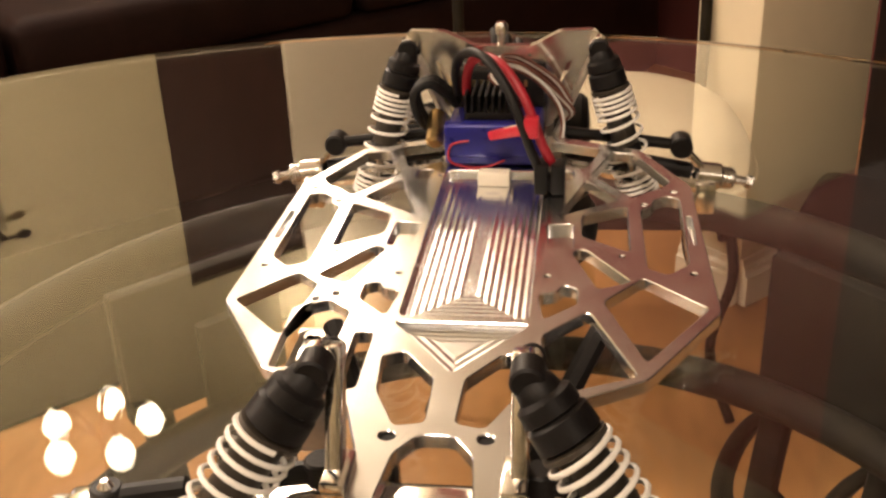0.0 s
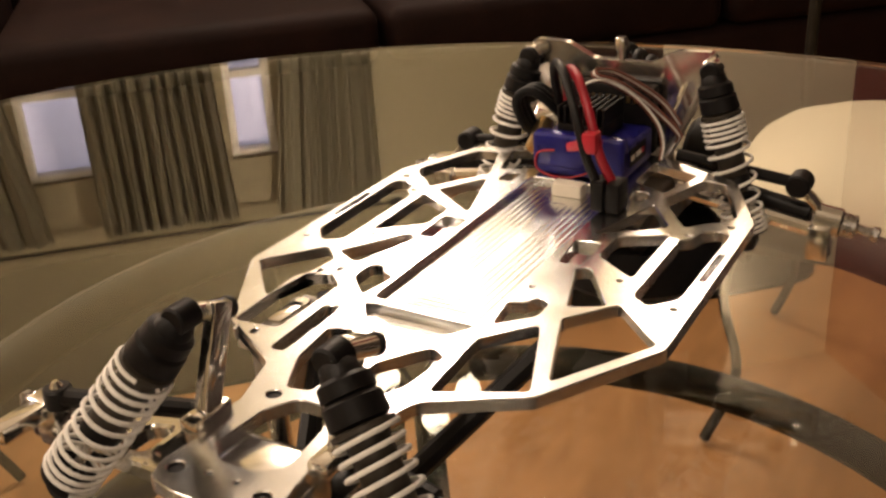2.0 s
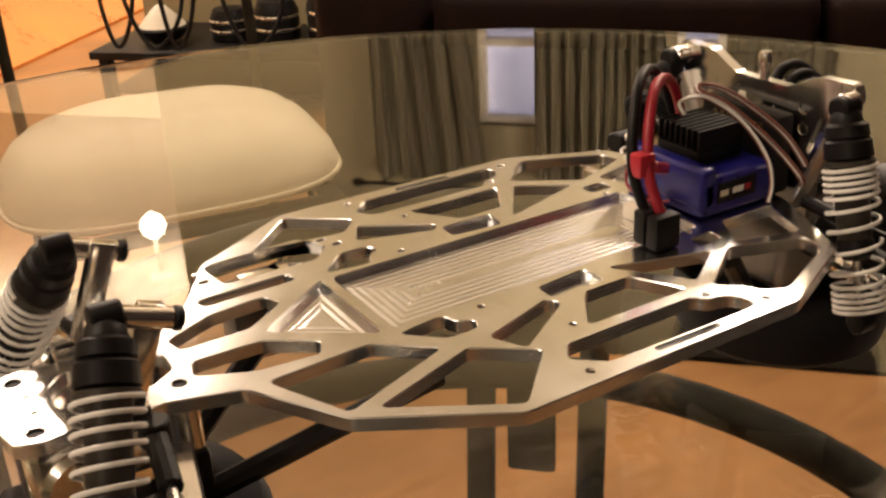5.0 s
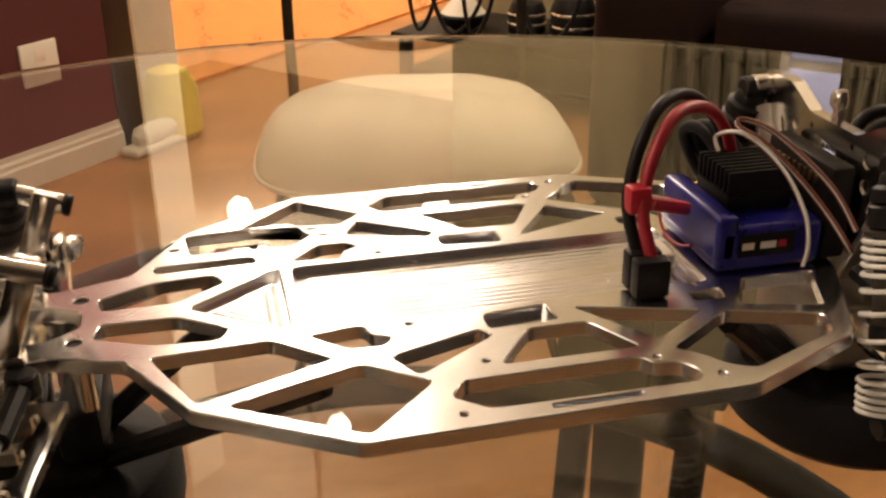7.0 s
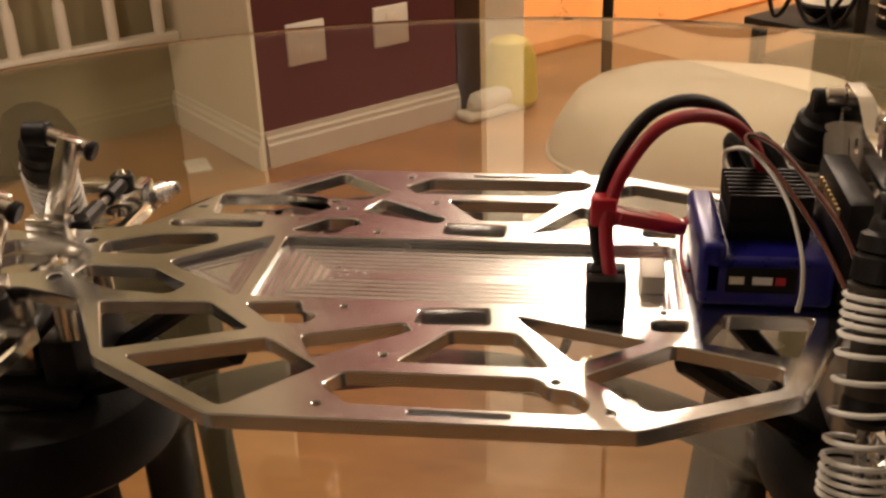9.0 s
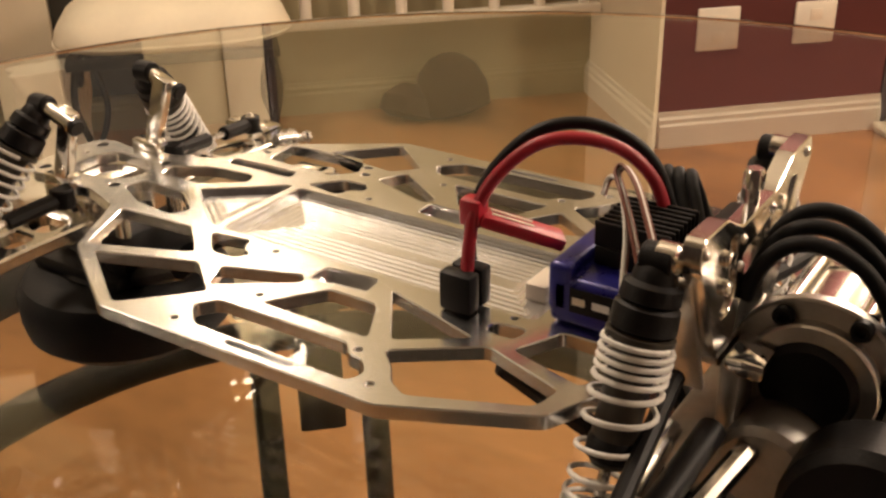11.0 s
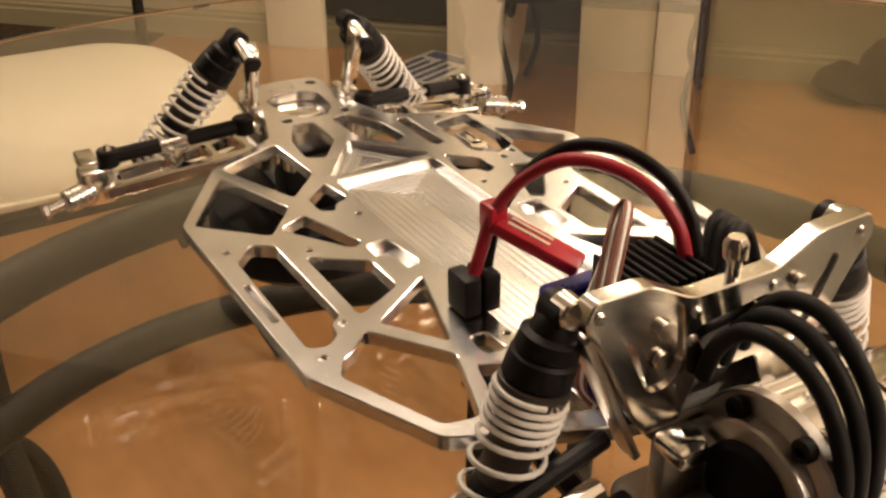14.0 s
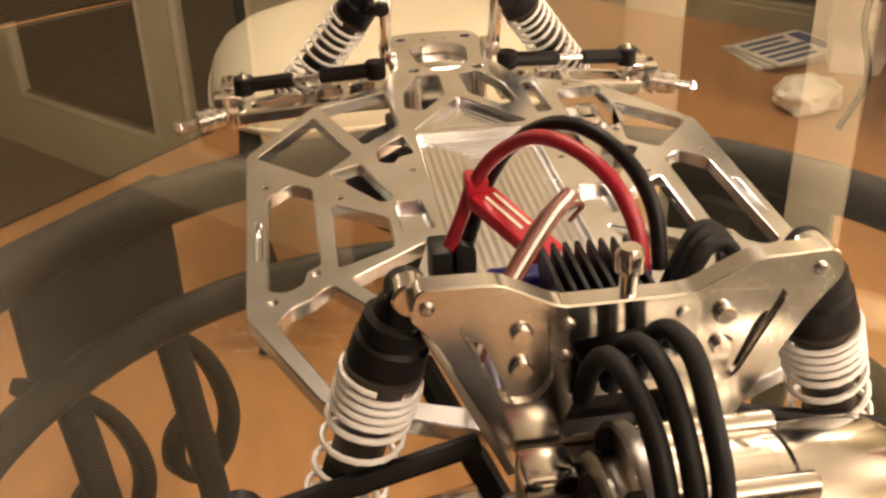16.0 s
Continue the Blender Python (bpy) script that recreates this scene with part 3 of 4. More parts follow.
def shock(side, topp, foot, name, turns, c, r=0.0093):
    """A coil-over shock from its top eye to its foot. turns: where along it each coil lies; c: where the collar sits."""
    a, b = xf(side, topp), xf(side, foot)
    d = (b - a).normalized()
    ln = (b - a).length
    body = part(name, lathe([(0.0062, c - 0.08), (0.0068, c), (0.0066, c + 0.05), (0.0062, c + 0.06), (0.0062, 0.66), (0.0048, 0.70)], a, b, 20), OLIVE, car, "grey metal coil-over shock absorber")
    q = d.to_track_quat("Z", "Y")
    eye = rod(a + Vector((0, -0.0045, 0)), a + Vector((0, 0.0045, 0)), 0.0046, 16)
    cap = lathe([(r0 * 1.14, c * s) for r0, s in ((0.0030, 0.0), (0.0048, 0.12), (0.0053, 0.28), (0.0068, 0.34), (0.0071, 0.55), (0.0063, 0.58), (0.0075, 0.64), (0.0078, 0.95), (0.0066, 0.99))], a, b, 22)
    part("cap", add(eye, cap), BLACK, body, "black plastic shock cap")
    part("collar", lathe([(0.0080, 0.0), (0.0092, 0.2), (0.0092, 0.8), (0.0080, 1.0)], a + d * ln * c, a + d * ln * (c + 0.03), 22), OLIVE, body)
    part("lower_band", lathe([(0.0062, 0), (0.0068, 0.2), (0.0068, 0.8), (0.0050, 1)], a + d * ln * 0.60, a + d * ln * 0.69, 20), BLACK, body)
    part("shaft", rod(a + d * ln * 0.68, a + d * ln * 0.95, 0.0017, 10), STEEL, body)
    part("foot", add(lathe([(0.0095, 0), (0.0095, 0.3), (0.0040, 0.45), (0.0036, 1)], a + d * ln * 0.93, b, 18), rod(b + Vector((0, -0.004, 0)), b + Vector((0, 0.004, 0)), 0.0042)), BLACK, body)
    pts = []
    for i in range(len(turns) - 1):
        for k in range(18):
            t = turns[i] + (turns[i + 1] - turns[i]) * k / 18
            ang = math.tau * k / 18
            pts.append(a + d * ln * t + q @ Vector((r * math.cos(ang), r * math.sin(ang), 0)))
    part("spring", tube(pts, 0.00082, 6), WHITE, body, "white coil spring")


FRONT_COILS = [0.275, 0.325, 0.375, 0.43, 0.49, 0.56, 0.64, 0.71, 0.77, 0.82, 0.865, 0.905, 0.94]
REAR_COILS = [0.265, 0.295, 0.325, 0.355, 0.385, 0.43, 0.51, 0.61, 0.72, 0.80, 0.84, 0.87, 0.90, 0.925, 0.95]
for s in (1, -1):
    shock(s, (0.027, -0.1185, 0.034), (0.071, -0.139, -0.026), "shock_absorber", FRONT_COILS, 0.25)
    shock(s, (0.045, 0.1485, 0.043), (0.068, 0.143, -0.034), "shock_absorber", REAR_COILS, 0.235)

# front shock posts and brackets
for s in (1, -1):
    br = part("front_bracket", add(
        box(-0.0022, 0.0022, -0.004, 0.004, 0.0, 0.036, 0.0008, m=Matrix.Translation(xf(s, (0.0245, -0.118, 0.0))) @ Matrix.Rotation(-0.36, 4, "X")),
        box(-0.0035, 0.0035, -0.008, 0.008, -0.001, 0.004, 0.0008, m=Matrix.Translation(xf(s, (0.0235, -0.119, 0.0))))), CHROME, car, "polished bracket of the front shock")
    part("post", rod(xf(s, (0.027, -0.1155, 0.0335)), xf(s, (0.027, -0.101, 0.0285)), 0.0032, 16), CHROME, br)
    part("post_cap", rod(xf(s, (0.027, -0.101, 0.0285)), xf(s, (0.027, -0.0985, 0.0276)), 0.0036, 16), BLACK, br)
    part("standoff", rod(xf(s, (0.0145, -0.098, -0.036)), xf(s, (0.0145, -0.098, -PLATE)), 0.0035, 16), CHROME, car)
    # front lower arm: a ladder of polished bars
    aout = rounded(mm([(26, -134), (26, -101), (60, -108), (97, -112), (97, -128), (60, -131)]), 0.003, 3)
    awin = [rounded(mm(h), 0.0035, 4) for h in ([(32, -127), (32, -109), (43, -111), (43, -126)], [(47, -126), (47, -111.5), (58, -113), (58, -126)], [(63, -126), (63, -113.5), (88, -116), (88, -124.5)])]
    tilt = Matrix.Rotation(0.10, 4, "Y") @ Matrix.Translation((0, 0, -0.0125))
    bm = sheet([aout] + awin, -0.003, 0.003, 0.0009, tilt)
    if s < 0:
        bm.transform(Matrix.Diagonal((-1, 1, 1, 1)))
    part("front_arm", bm, CHROME, car, "polished aluminium suspension arm")
    kn = part("front_knuckle", add(box(-0.007, 0.007, -0.006, 0.006, -0.009, 0.007, 0.002, m=Matrix.Translation(xf(s, (0.096, -0.119, -0.018)))),
                                   box(-0.004, 0.004, -0.012, 0.006, -0.003, 0.003, 0.001, m=Matrix.Translation(xf(s, (0.096, -0.130, -0.014))))), CHROME, car)
    part("axle", add(rod(xf(s, (0.098, -0.116, -0.020)), xf(s, (0.111, -0.113, -0.022)), 0.0052, 14), rod(xf(s, (0.110, -0.1135, -0.022)), xf(s, (0.121, -0.112, -0.024)), 0.0023, 12), rod(xf(s, (0.118, -0.1123, -0.0235)), xf(s, (0.121, -0.112, -0.024)), 0.0033, 6)), STEEL, kn)
    part("pivot_ball", lathe([(0.001, 0), (0.0032, 0.25), (0.0032, 0.6), (0.001, 1)], xf(s, (0.089, -0.121, -0.011)), xf(s, (0.089, -0.121, -0.003)), 12), CHROME, kn)
    a, b = xf(s, (0.030, -0.112, -0.003)), xf(s, (0.089, -0.121, -0.009))
    tb = part("steering_link", rod(a.lerp(b, 0.35), a.lerp(b, 0.7), 0.0016, 8), STEEL, car, "steel turnbuckle with black ends")
    part("rod_end", add(rod(a, a.lerp(b, 0.42), 0.0034, 10), rod(a + Vector((0, 0, -0.004)), a + Vector((0, 0, 0.004)), 0.0048, 12)), BLACK, tb)
    part("rod_end", add(rod(a.lerp(b, 0.62), b, 0.0034, 10), rod(b + Vector((0, 0, -0.004)), b + Vector((0, 0, 0.004)), 0.0048, 12)), BLACK, tb)
    # rear arms, hub and links
    part("rear_arm", add(rod(xf(s, (0.030, 0.150, -0.016)), xf(s, (0.098, 0.152, -0.028)), 0.0036, 10), rod(xf(s, (0.030, 0.172, -0.016)), xf(s, (0.098, 0.160, -0.028)), 0.0036, 10), rod(xf(s, (0.062, 0.148, -0.022)), xf(s, (0.062, 0.170, -0.022)), 0.004, 10)), CHROME, car, "polished rear suspension arm")
    hb = part("rear_hub", add(rod(xf(s, (0.093, 0.157, -0.023)), xf(s, (0.106, 0.158, -0.025)), 0.0068, 18), box(-0.005, 0.005, -0.005, 0.005, -0.014, 0.002, 0.0015, m=Matrix.Translation(xf(s, (0.098, 0.150, -0.026))))), CHROME, car)
    part("axle", add(rod(xf(s, (0.105, 0.158, -0.025)), xf(s, (0.112, 0.159, -0.0265)), 0.0055, 14), rod(xf(s, (0.112, 0.159, -0.0265)), xf(s, (0.122, 0.160, -0.029)), 0.0022, 10), rod(xf(s, (0.1185, 0.1598, -0.028)), xf(s, (0.122, 0.160, -0.029)), 0.0034, 6)), STEEL, hb)
    part("drive_shaft", rod(xf(s, (0.030, 0.162, -0.012)), xf(s, (0.092, 0.158, -0.022)), 0.0042, 12), BLACK, car, "black plastic drive shaft")
    ul = part("camber_link", rod(xf(s, (0.030, 0.150, 0.001)), xf(s, (0.086, 0.157, -0.008)), 0.0028, 10), BLACK, car, "black camber link")
    part("rod_end", rod(xf(s, (0.086, 0.151, -0.008)), xf(s, (0.086, 0.163, -0.008)), 0.0055, 14), BLACK, ul)
    part("hub_link", box(-0.0015, 0.0015, -0.004, 0.004, 0.0, 0.020, 0.0006, m=Matrix.Translation(xf(s, (0.099, 0.157, -0.022))) @ Matrix.Rotation(-s * 0.75, 4, "Y")), CHROME, hb)
    # black braces under the plate
    part("brace", rod(xf(s, (0.004, -0.112, -0.052)), xf(s, (0.046, -0.028, -0.006)), 0.0040, 8), BLACK, car, "black brace bar under the plate")
    part("brace", rod(xf(s, (0.010, 0.150, -0.055)), xf(s, (0.040, 0.100, -0.006)), 0.0040, 8), BLACK, car, "black brace bar under the plate")

# front gearbox under the nose
part("front_gearbox", add(box(-0.017, 0.017, -0.146, -0.110, -0.040, -PLATE - 0.0005, 0.005, 3), rod((-0.020, -0.131, -0.022), (0.020, -0.131, -0.022), 0.013, 20)), CHROME, car, "polished front gearbox housing")
part("front_skid", add(box(-0.024, 0.024, -0.152, -0.096, -0.0465, -0.040, 0.002), box(-0.020, 0.020, -0.108, -0.094, -0.040, -0.022, 0.003)), BLACK, car, "black plastic skid under the nose")

# rear shock tower
tw = rounded(mm([(44, 50), (27, 49.5), (14, 42.5), (-14, 42.5), (-28, 49.5), (-46, 50), (-48, 43), (-43, 37), (-37, 27), (-29, 12), (-22, 2), (22, 2), (29, 12), (36, 27), (41, 37), (46, 43)]), 0.0025, 3)
cuts = [rounded(mm(c), 0.0018, 3) for c in ([(12, 33), (-12, 36), (-13, 27), (8, 25)], [(-14, 8), (14, 8), (10, 18), (-10, 18)], [(30, 34), (33, 36), (27, 18), (25, 20)], [(-30, 34), (-33, 36), (-27, 18), (-25, 20)])]
cuts += [mm(circle(s * x, y, r, 12)) for x, y, r in ((22, 36, 2.6), (22.5, 27.5, 2.6), (12.5, 38, 1.1), (13, 30, 1.1), (42, 45.5, 1.2)) for s in (1, -1)]
UPR = Matrix.Translation((0, 0.1565, 0)) @ Matrix.Rotation(math.pi / 2, 4, "X")
pock = rounded(mm([(36, 41), (17, 42.5), (15.5, 24), (19, 19), (25.5, 19)]), 0.003, 3)
pocks = [pock, mirror(pock)]
flat_cuts = [q for i, q in enumerate(cuts) if i < 2] + [mm(circle(s * x, y, r, 12)) for x, y, r in ((12.5, 38, 1.1), (13, 30, 1.1), (42, 45.5, 1.2)) for s in (1, -1)]
tower = part("rear_tower", add(sheet([tw] + flat_cuts + pocks, -0.0028, -0.0012, 0.0004, UPR), sheet([tw] + cuts, -0.00165, 0.0025, 0.0, UPR)), TOWERALU, car, "polished aluminium rear shock tower")
part("stud", lathe([(0.0020, 0), (0.0020, 0.45), (0.0032, 0.5), (0.0032, 0.85), (0.0022, 1)], (-0.001, 0.1562, 0.0425), (-0.001, 0.1562, 0.0535), 14), CHROME, tower)
for s in (1, -1):
    part("stand_off", rod((s * 0.0445, 0.1475, 0.0440), (s * 0.0445, 0.1540, 0.0440), 0.0042, 18), CHROME, tower)
    part("gusset", box(-0.0012, 0.0012, -0.0045, 0.0035, -0.014, 0.032, 0.0006, m=Matrix.Translation((s * 0.029, 0.1525, 0.008)) @ Matrix.Rotation(s * 0.42, 4, "Y")), BRUSHED, tower)
    for x, z in ((12.5, 38), (13, 30), (42, 45.5)):
        part("screw", lathe([(0.0017, 0), (0.0017, 0.6), (0.001, 1)], (s * x / 1000, 0.1585, z / 1000), (s * x / 1000, 0.1602, z / 1000), 10), STEEL, tower)
    for z in (27.5, 36):
        part("bushing", rod((s * 0.0222, 0.1545, z / 1000), (s * 0.0222, 0.1600, z / 1000), 0.0024, 14), CHROME, tower)

# gearbox and motor behind the tower
part("rear_gearbox", add(box(-0.024, 0.026, 0.146, 0.200, -0.042, -0.016, 0.005, 3), rod((-0.028, 0.176, -0.022), (0.030, 0.176, -0.022), 0.014, 24), box(-0.022, 0.024, 0.1595, 0.166, -0.018, 0.006, 0.002)), GREYALU, car, "grey cast rear gearbox housing")
mount = part("motor_mount", lathe([(0.0225, 0), (0.0248, 0.15), (0.0248, 0.85), (0.0240, 1), (0.004, 1.001)], (0.001, 0.181, -0.003), (0.0055, 0.181, -0.003), 48), BRUSHED, car, "brushed aluminium motor mount plate")
part("mount_band", lathe([(0.0140, 0), (0.0186, 0.02), (0.0190, 0.25), (0.0190, 0.85), (0.0184, 1), (0.0140, 1.001)], (0.0054, 0.181, -0.003), (0.0105, 0.181, -0.003), 48), BRUSHED, mount, "curved aluminium band")
part("pinion_cover", lathe([(0.0142, 0), (0.0142, 0.5), (0.012, 0.75), (0.006, 0.9), (0.002, 1)], (0.0056, 0.181, -0.003), (0.0150, 0.181, -0.003), 32), BLACK, mount, "black pinion cover")
part("mount_foot", box(0.012, 0.024, 0.1605, 0.172, 0.002, 0.0075, 0.0015), CHROME, mount)
mot = part("motor", lathe([(0.006, 0), (0.0172, 0.02), (0.0188, 0.05), (0.0188, 0.46), (0.0180, 0.47), (0.0180, 0.52), (0.0188, 0.53), (0.0188, 0.86), (0.0165, 0.93), (0.010, 1.0)], (0.003, 0.180, -0.002), (-0.058, 0.180, -0.002), 40), CHROME, car, "polished brushless motor can")
for y, zz in ((0.171, 0.0150), (0.192, 0.0165), (0.202, 0.001)):
    pst = part("motor_post", rod((0.0015, y, zz), (-0.030, y, zz), 0.0030, 16), CHROME, mot)
    part("bolt", lathe([(0.0031, 0), (0.0031, 0.8), (0.0024, 1), (0.0014, 1.001), (0.0014, 0.6), (0.0002, 0.601)], (0.0050, y, zz), (0.0085, y, zz), 16), BLACK, pst)
part("bumper_plate", box(-0.03, 0.035, 0.196, 0.226, -0.046, -0.024, 0.006, 3), BLACK, car, "black plastic rear mount")
part("gear_cover", lathe([(0.010, 0), (0.021, 0.08), (0.0235, 0.2), (0.0235, 0.8), (0.021, 0.94), (0.008, 1)], (0.018, 0.206, -0.022), (0.042, 0.206, -0.022), 32), BLACK, car, "black plastic gear cover")
servo = part("servo", box(-0.057, -0.042, -0.062, -0.030, -0.036, -0.007, 0.0015), GREYALU, car, "grey steering servo in the plate's cut-out")
part("servo_lug", box(-0.0585, -0.0405, -0.066, -0.0622, -0.012, -0.009, 0.0006), BRUSHED, servo)
part("servo_lug", box(-0.0585, -0.0405, -0.0298, -0.026, -0.012, -0.009, 0.0006), BRUSHED, servo)
part("servo_horn", add(rod((-0.0495, -0.040, -0.0068), (-0.0495, -0.040, -0.0035), 0.0042, 16), box(-0.0525, -0.0465, -0.056, -0.040, -0.0052, -0.0035, 0.0005)), CHROME, servo, "polished servo arm")

# ---------------------------------------------------------------- electronics
esc = thing("speed_controller", (0, 0.122, 0), "blue speed controller with black finned heat sink", "electronics")
part("case", add(box(-0.0235, 0.0205, 0.1045, 0.143, 0.0005, 0.0165, 0.0025, 3), box(-0.0235, 0.0205, 0.104, 0.112, 0.004, 0.0205, 0.002, 3)), BLUE, esc, "translucent blue case")
part("label", box(0.0207, 0.0211, 0.112, 0.132, 0.006, 0.014), BLACK, esc, "black label with worn writing")
for i, (w, c) in enumerate(((0.006, CREAM), (0.008, WHITE), (0.004, REDTAG))):
    part("writing_bar", box(0.0212, 0.0214, 0.113 + i * 0.0065, 0.113 + i * 0.0065 + w * 0.7, 0.0088, 0.0112), c, esc)
part("heat_sink", box(-0.015, 0.008, 0.113, 0.137, 0.0165, 0.023, 0.001), BLACK, esc, "black heat sink")
for i in range(8):
    x = -0.0148 + i * 0.0031
    part("fin", box(x, x + 0.0012, 0.113, 0.137, 0.023, 0.031, 0.0003, 1), BLACK, esc)
rcv = thing("receiver_box", (-0.018, 0.135, 0), "black plastic receiver box with gold pins", "electronics")
part("box", box(-0.022, 0.020, 0.1435, 0.1525, 0.001, 0.034, 0.002), BLACK, rcv)
for i in range(8):
    part("pin", box(-0.014 + i * 0.0035, -0.0125 + i * 0.0035, 0.1425, 0.1434, 0.026, 0.029), GOLD, rcv)

con = thing("battery_plug", (0.025, 0.078, 0), "black battery plug on thick red and black leads", "plug")
part("plug", add(box(0.0185, 0.0245, 0.072, 0.0835, 0.0005, 0.0135, 0.001), box(0.0255, 0.0315, 0.072, 0.0835, 0.0005, 0.0135, 0.001), box(0.019, 0.031, 0.074, 0.081, 0.001, 0.008, 0.0005)), BLACK, con)
red = smooth_path([(0.026, 0.079, 0.012), (0.0215, 0.0775, 0.022), (0.0185, 0.078, 0.031), (0.013, 0.083, 0.042), (0.005, 0.092, 0.0505), (-0.003, 0.103, 0.0515), (-0.010, 0.114, 0.047), (-0.014, 0.122, 0.038), (-0.015, 0.126, 0.028)], 6)
blk = smooth_path([(0.020, 0.0765, 0.012), (0.0165, 0.0745, 0.022), (0.0135, 0.075, 0.031), (0.008, 0.080, 0.043), (0.0, 0.089, 0.0525), (-0.008, 0.100, 0.0545), (-0.015, 0.111, 0.050), (-0.019, 0.120, 0.041), (-0.0195, 0.126, 0.028)], 6)
part("red_lead", tube(red, 0.0021, 10), RED, con, "thick red silicone lead")
part("black_lead", tube(blk, 0.0021, 10), BLACK, con, "thick black silicone lead")
tagm = look((0.0185, 0.076, 0.029), (0.001, 0.099, 0.018))
part("tag", add(box(-0.0050, 0.0050, -0.0022, 0.0022, -0.031, -0.003, 0.0012, m=tagm), box(-0.0032, 0.0032, -0.0038, 0.0038, -0.0045, 0.0045, 0.0012, m=Matrix.Translation((0.0175, 0.0765, 0.0295)))), REDTAG, con, "red sleeve folded round the leads")
for i in range(2):
    part("writing_bar", box(-0.0026 + i * 0.0032, -0.0014 + i * 0.0032, 0.0022, 0.0025, -0.020, -0.006, m=tagm), CREAM, con)

ribbon = thing("receiver_lead", (0.012, 0.14, 0.01), "looped brown and white ribbon lead", "wire")
for i, mat in enumerate((BROWN, WHITE, BROWN)):
    o = Vector((0.0010 * i, -0.0003 * i, 0.0007 * i))
    p = smooth_path([Vector(q) + o for q in ((0.030, 0.147, 0.008), (0.032, 0.143, 0.013), (0.026, 0.138, 0.022), (0.018, 0.131, 0.032), (0.009, 0.123, 0.041), (0.002, 0.1175, 0.0445), (0.0005, 0.119, 0.0465), (0.007, 0.126, 0.0445), (0.017, 0.135, 0.036), (0.025, 0.142, 0.027), (0.031, 0.147, 0.016))], 7)
    part("strand", tube(p, 0.00065, 6), mat, ribbon)
    if i < 2:
        p = smooth_path([Vector(q) + o for q in ((0.0, 0.112, 0.036), (-0.003, 0.1125, 0.0405), (0.004, 0.119, 0.0425), (0.016, 0.127, 0.034), (0.0255, 0.131, 0.022), (0.0285, 0.132, 0.012), (0.0280, 0.1315, 0.004))], 7)
        part("strand", tube(p, 0.00065, 6), mat, ribbon)
thin = thing("thin_red_wire", (-0.01, 0.104, 0.001), "thin red wire looped on the blue case", "wire")
part("strand", tube(smooth_path([(0.004, 0.1035, 0.004), (-0.004, 0.1025, 0.0012), (-0.014, 0.1025, 0.001), (-0.021, 0.1030, 0.004), (-0.020, 0.1035, 0.011), (-0.012, 0.1038, 0.013)], 7), 0.0006, 6), RED, thin)

leads = thing("motor_leads", (0.0, 0.17, 0.02), "three thick black motor leads arching to the motor", "wire")
for i in range(3):
    dx, e = -0.0060 * i, -0.0050 * i
    h = 0.0026 * i
    p = smooth_path([(0.009 + dx, 0.1605, 0.019 + h), (0.0085 + dx, 0.1635, 0.029 + h), (0.0070 + dx, 0.1700, 0.0365 + h), (0.0055 + dx, 0.1800, 0.0375 + h), (0.0035 + e, 0.1905, 0.0315 + h), (0.0025 + e, 0.1985, 0.019 + h), (0.003 + e, 0.2015, 0.005), (0.004 + e, 0.1990, -0.010)], 7)
    part("lead", tube(p, 0.00235, 10), RUBBER, leads)
side = thing("capacitor_leads", (-0.028, 0.125, 0.01), "black looped leads with a gold sleeved capacitor", "wire")
for i in range(3):
    p = smooth_path([(-0.020, 0.128 + 0.004 * i, 0.022), (-0.030, 0.120 + 0.004 * i, 0.034), (-0.038, 0.118 + 0.004 * i, 0.030), (-0.037, 0.124 + 0.004 * i, 0.016), (-0.030, 0.132, 0.006)], 7)
    part("lead", tube(p, 0.0022, 8), RUBBER, side)
part("capacitor", lathe([(0.003, 0), (0.0042, 0.06), (0.0042, 0.94), (0.003, 1)], (-0.030, 0.118, 0.006), (-0.030, 0.134, 0.016), 16), GOLD, side, "gold capacitor")

# ---------------------------------------------------------------- supports under the car
def support(y, r, topz, mat=RUBBER):
    o = thing("round_stand", (0, y, GLASS), "black rounded rubber stand holding the chassis up", "stand", "car stands")
    z = lambda t: Vector((0, y, GLASS + 0.0002 + t * (topz - GLASS)))
    part("drum", lathe([(r * 0.70, 0), (r * 0.86, 0.05), (r * 0.97, 0.20), (r, 0.42), (r, 0.75), (r * 0.93, 0.93), (r * 0.8, 1)], z(0), z(1), 40), mat, o)
    part("top_pad", lathe([(r * 0.5, 0), (r * 0.55, 0.3), (r * 0.5, 1)], z(1), z(1.08), 28), BLACK, o)


support(-0.12, 0.047, -0.047)
support(0.177, 0.047, -0.047)


